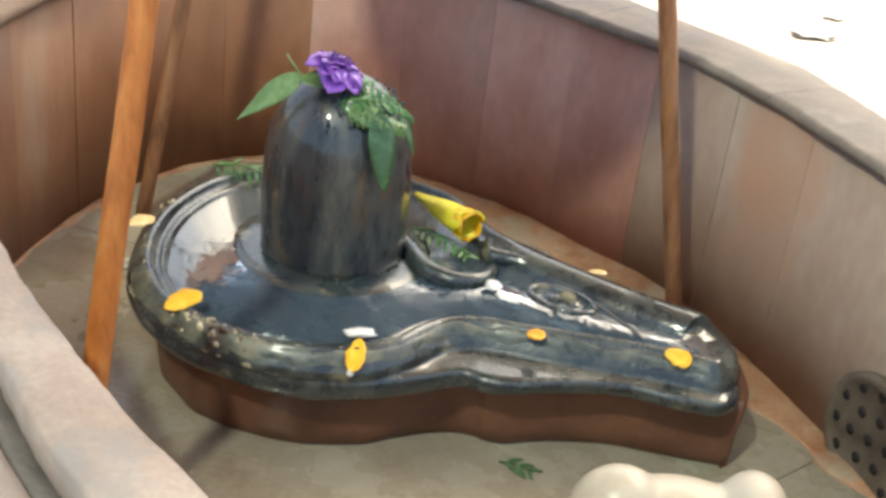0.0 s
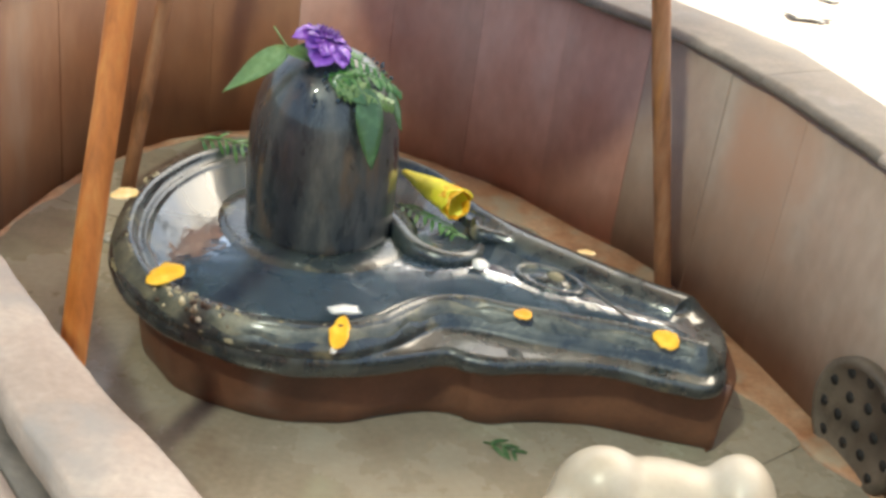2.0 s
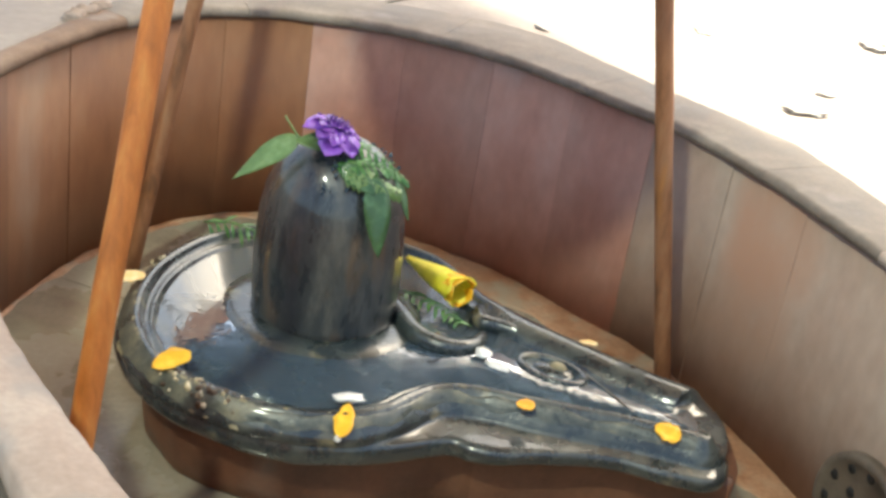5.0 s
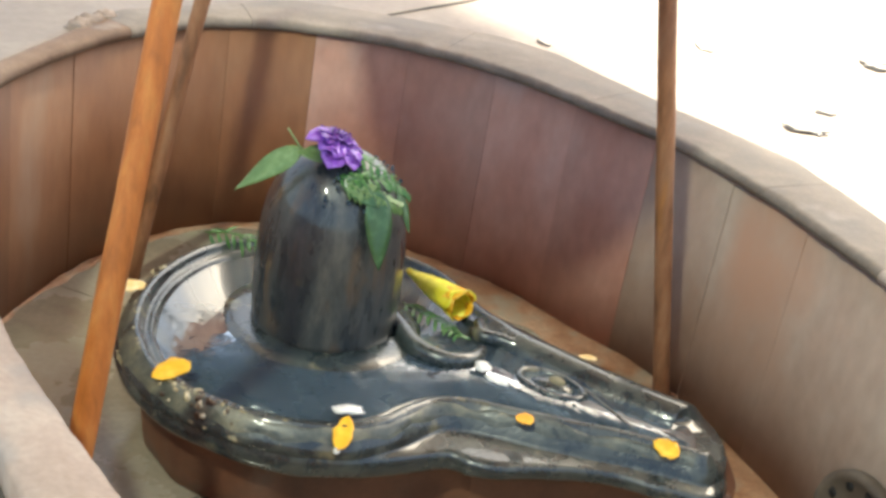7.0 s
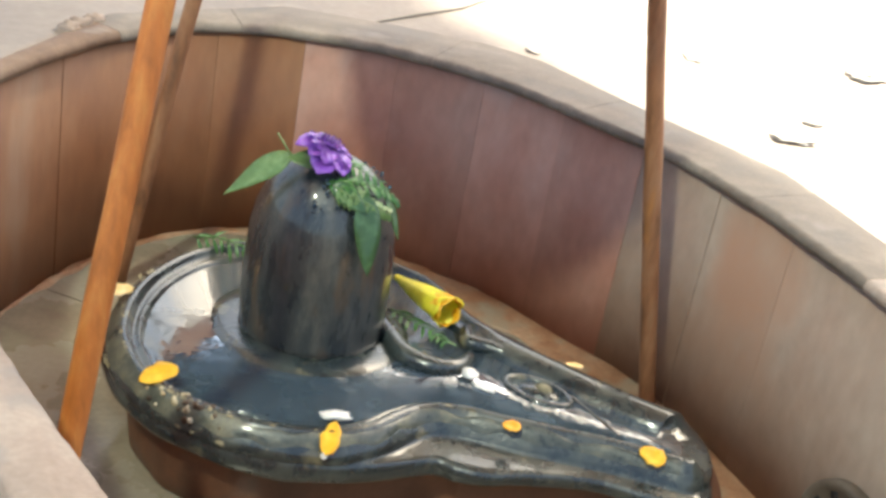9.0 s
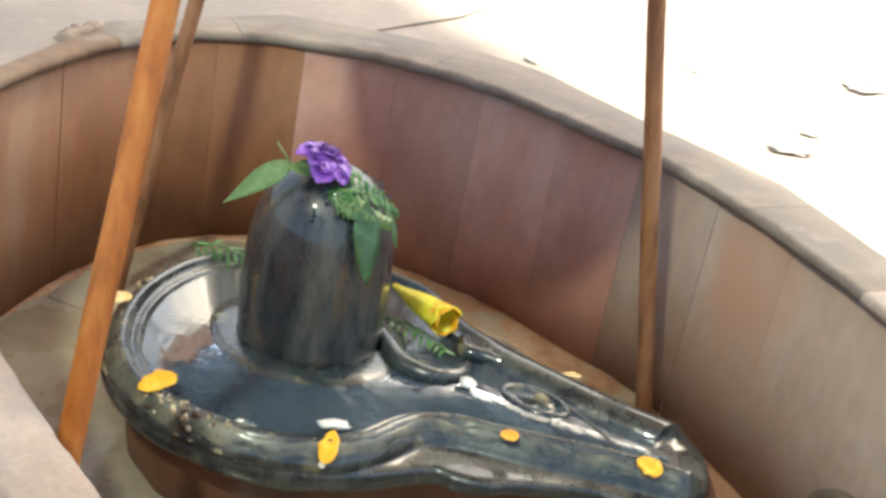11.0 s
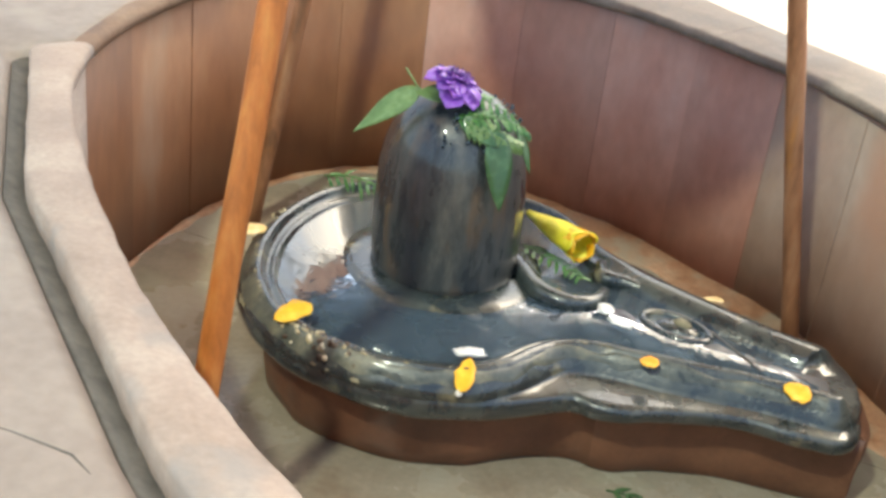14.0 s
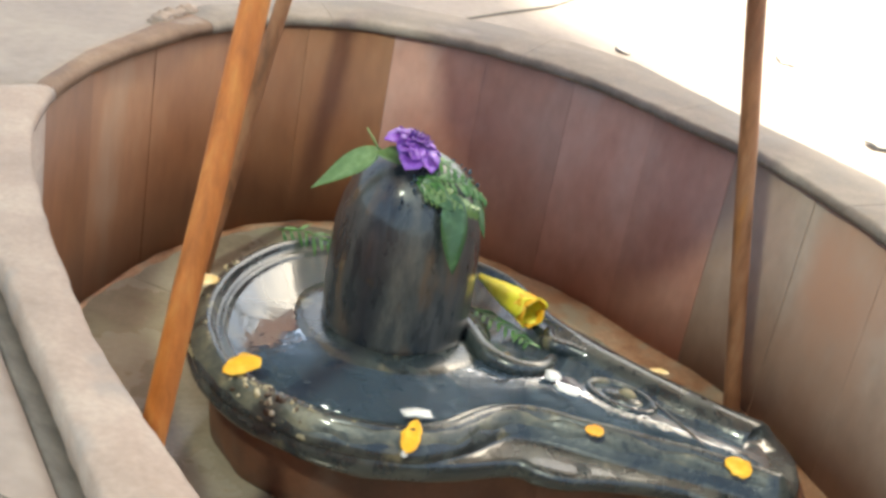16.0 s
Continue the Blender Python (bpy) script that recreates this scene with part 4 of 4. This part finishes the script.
# ---- bull statue ----
bm = bmesh.new()
for (x, y, z), (a, b, c), tilt in (
        ((0.0, 0.0, 0.055), (0.080, 0.045, 0.048), 0), ((-0.052, -0.004, 0.072), (0.046, 0.038, 0.047), 12), ((0.0, 0.0, 0.07), (0.075, 0.04, 0.040), 0), ((0.064, 0.0, 0.077), (0.036, 0.042, 0.046), 0),
        ((-0.075, -0.02, 0.05), (0.035, 0.030, 0.045), 0), ((-0.085, -0.045, 0.055), (0.034, 0.036, 0.034), 0), ((-0.015, -0.028, 0.058), (0.042, 0.030, 0.040), 0), ((0.07, -0.03, 0.03), (0.036, 0.02, 0.028), 0),
        ((-0.04, -0.045, 0.02), (0.045, 0.016, 0.018), 0), ((0.04, -0.045, 0.018), (0.05, 0.018, 0.016), 0), 
        ((0.0, -0.005, 0.01), (0.115, 0.07, 0.012), 0)):
    bmesh.ops.create_uvsphere(bm, u_segments=20, v_segments=12, radius=1, matrix=pose(x, y, z, 0, tilt, 0) @ Matrix.Diagonal((a, b, c, 1)))
bull = part("bull_statue", bm, M_MARBLE, label="small cream marble bull statue sitting in the basin")
tagged(bull, category="statue")
bull.matrix_world = pose(0.290, -0.345, 0.0, 0, 0, -3) @ Matrix.Diagonal((0.88, 0.95, 1.0, 1))
rm = bull.modifiers.new("join", "REMESH")
rm.mode, rm.voxel_size, rm.use_smooth_shade = "VOXEL", 0.003, True
sm = bull.modifiers.new("soften", "SMOOTH")
sm.factor, sm.iterations = 0.6, 26
single_blade("fallen_leaf", "small green leaf stuck to the bull statue", "leaf", (0.276, -0.396, 0.066), (0.273, -0.386, 0.106), (0, -1, 0.2), 0.022, M_LEAF)

# ---- drain cover on the basin wall ----
k = min(range(NW), key=lambda i: (inner[i] - Vector((0.500, -0.172))).length)
p, n = inner[k], inner_n[k]
dm = frame_to((p.x - n.x * 0.002, p.y - n.y * 0.002, 0.042), (p.x - n.x * 0.002 - n.y, p.y - n.y * 0.002 + n.x, 0.042), (-n.x, -n.y, 0))
drain = thing("drain_cover", "grey perforated metal drain cover at the basin wall", "drain")
drain.matrix_world = dm
bm = bmesh.new()
rings = []
for r, z in ((0.064, 0.0), (0.064, 0.008), (0.060, 0.011), (0.055, 0.0105), (0.052, 0.007), (0.0, 0.006)):
    rings.append([bm.verts.new((max(r, 0.001) * math.cos(a), max(r, 0.001) * math.sin(a) * 0.98, z)) for a in (2 * math.pi * q / 48 for q in range(48))])
for a, b in zip(rings, rings[1:]):
    bridge(bm, a, b)
part("plate", bm, M_DRAIN, drain)
for x0, y0 in [(r * math.cos(t), r * math.sin(t)) for r, c in ((0.0, 1), (0.026, 6), (0.048, 11)) for t in (2 * math.pi * (q + 0.2) / c for q in range(c))]:
    bm = bmesh.new()
    tube(bm, [(x0, y0, 0.004), (x0, y0, 0.0074)], 0.0054, 12)
    part("hole", bm, M_HOLE, drain, "dark round hole")
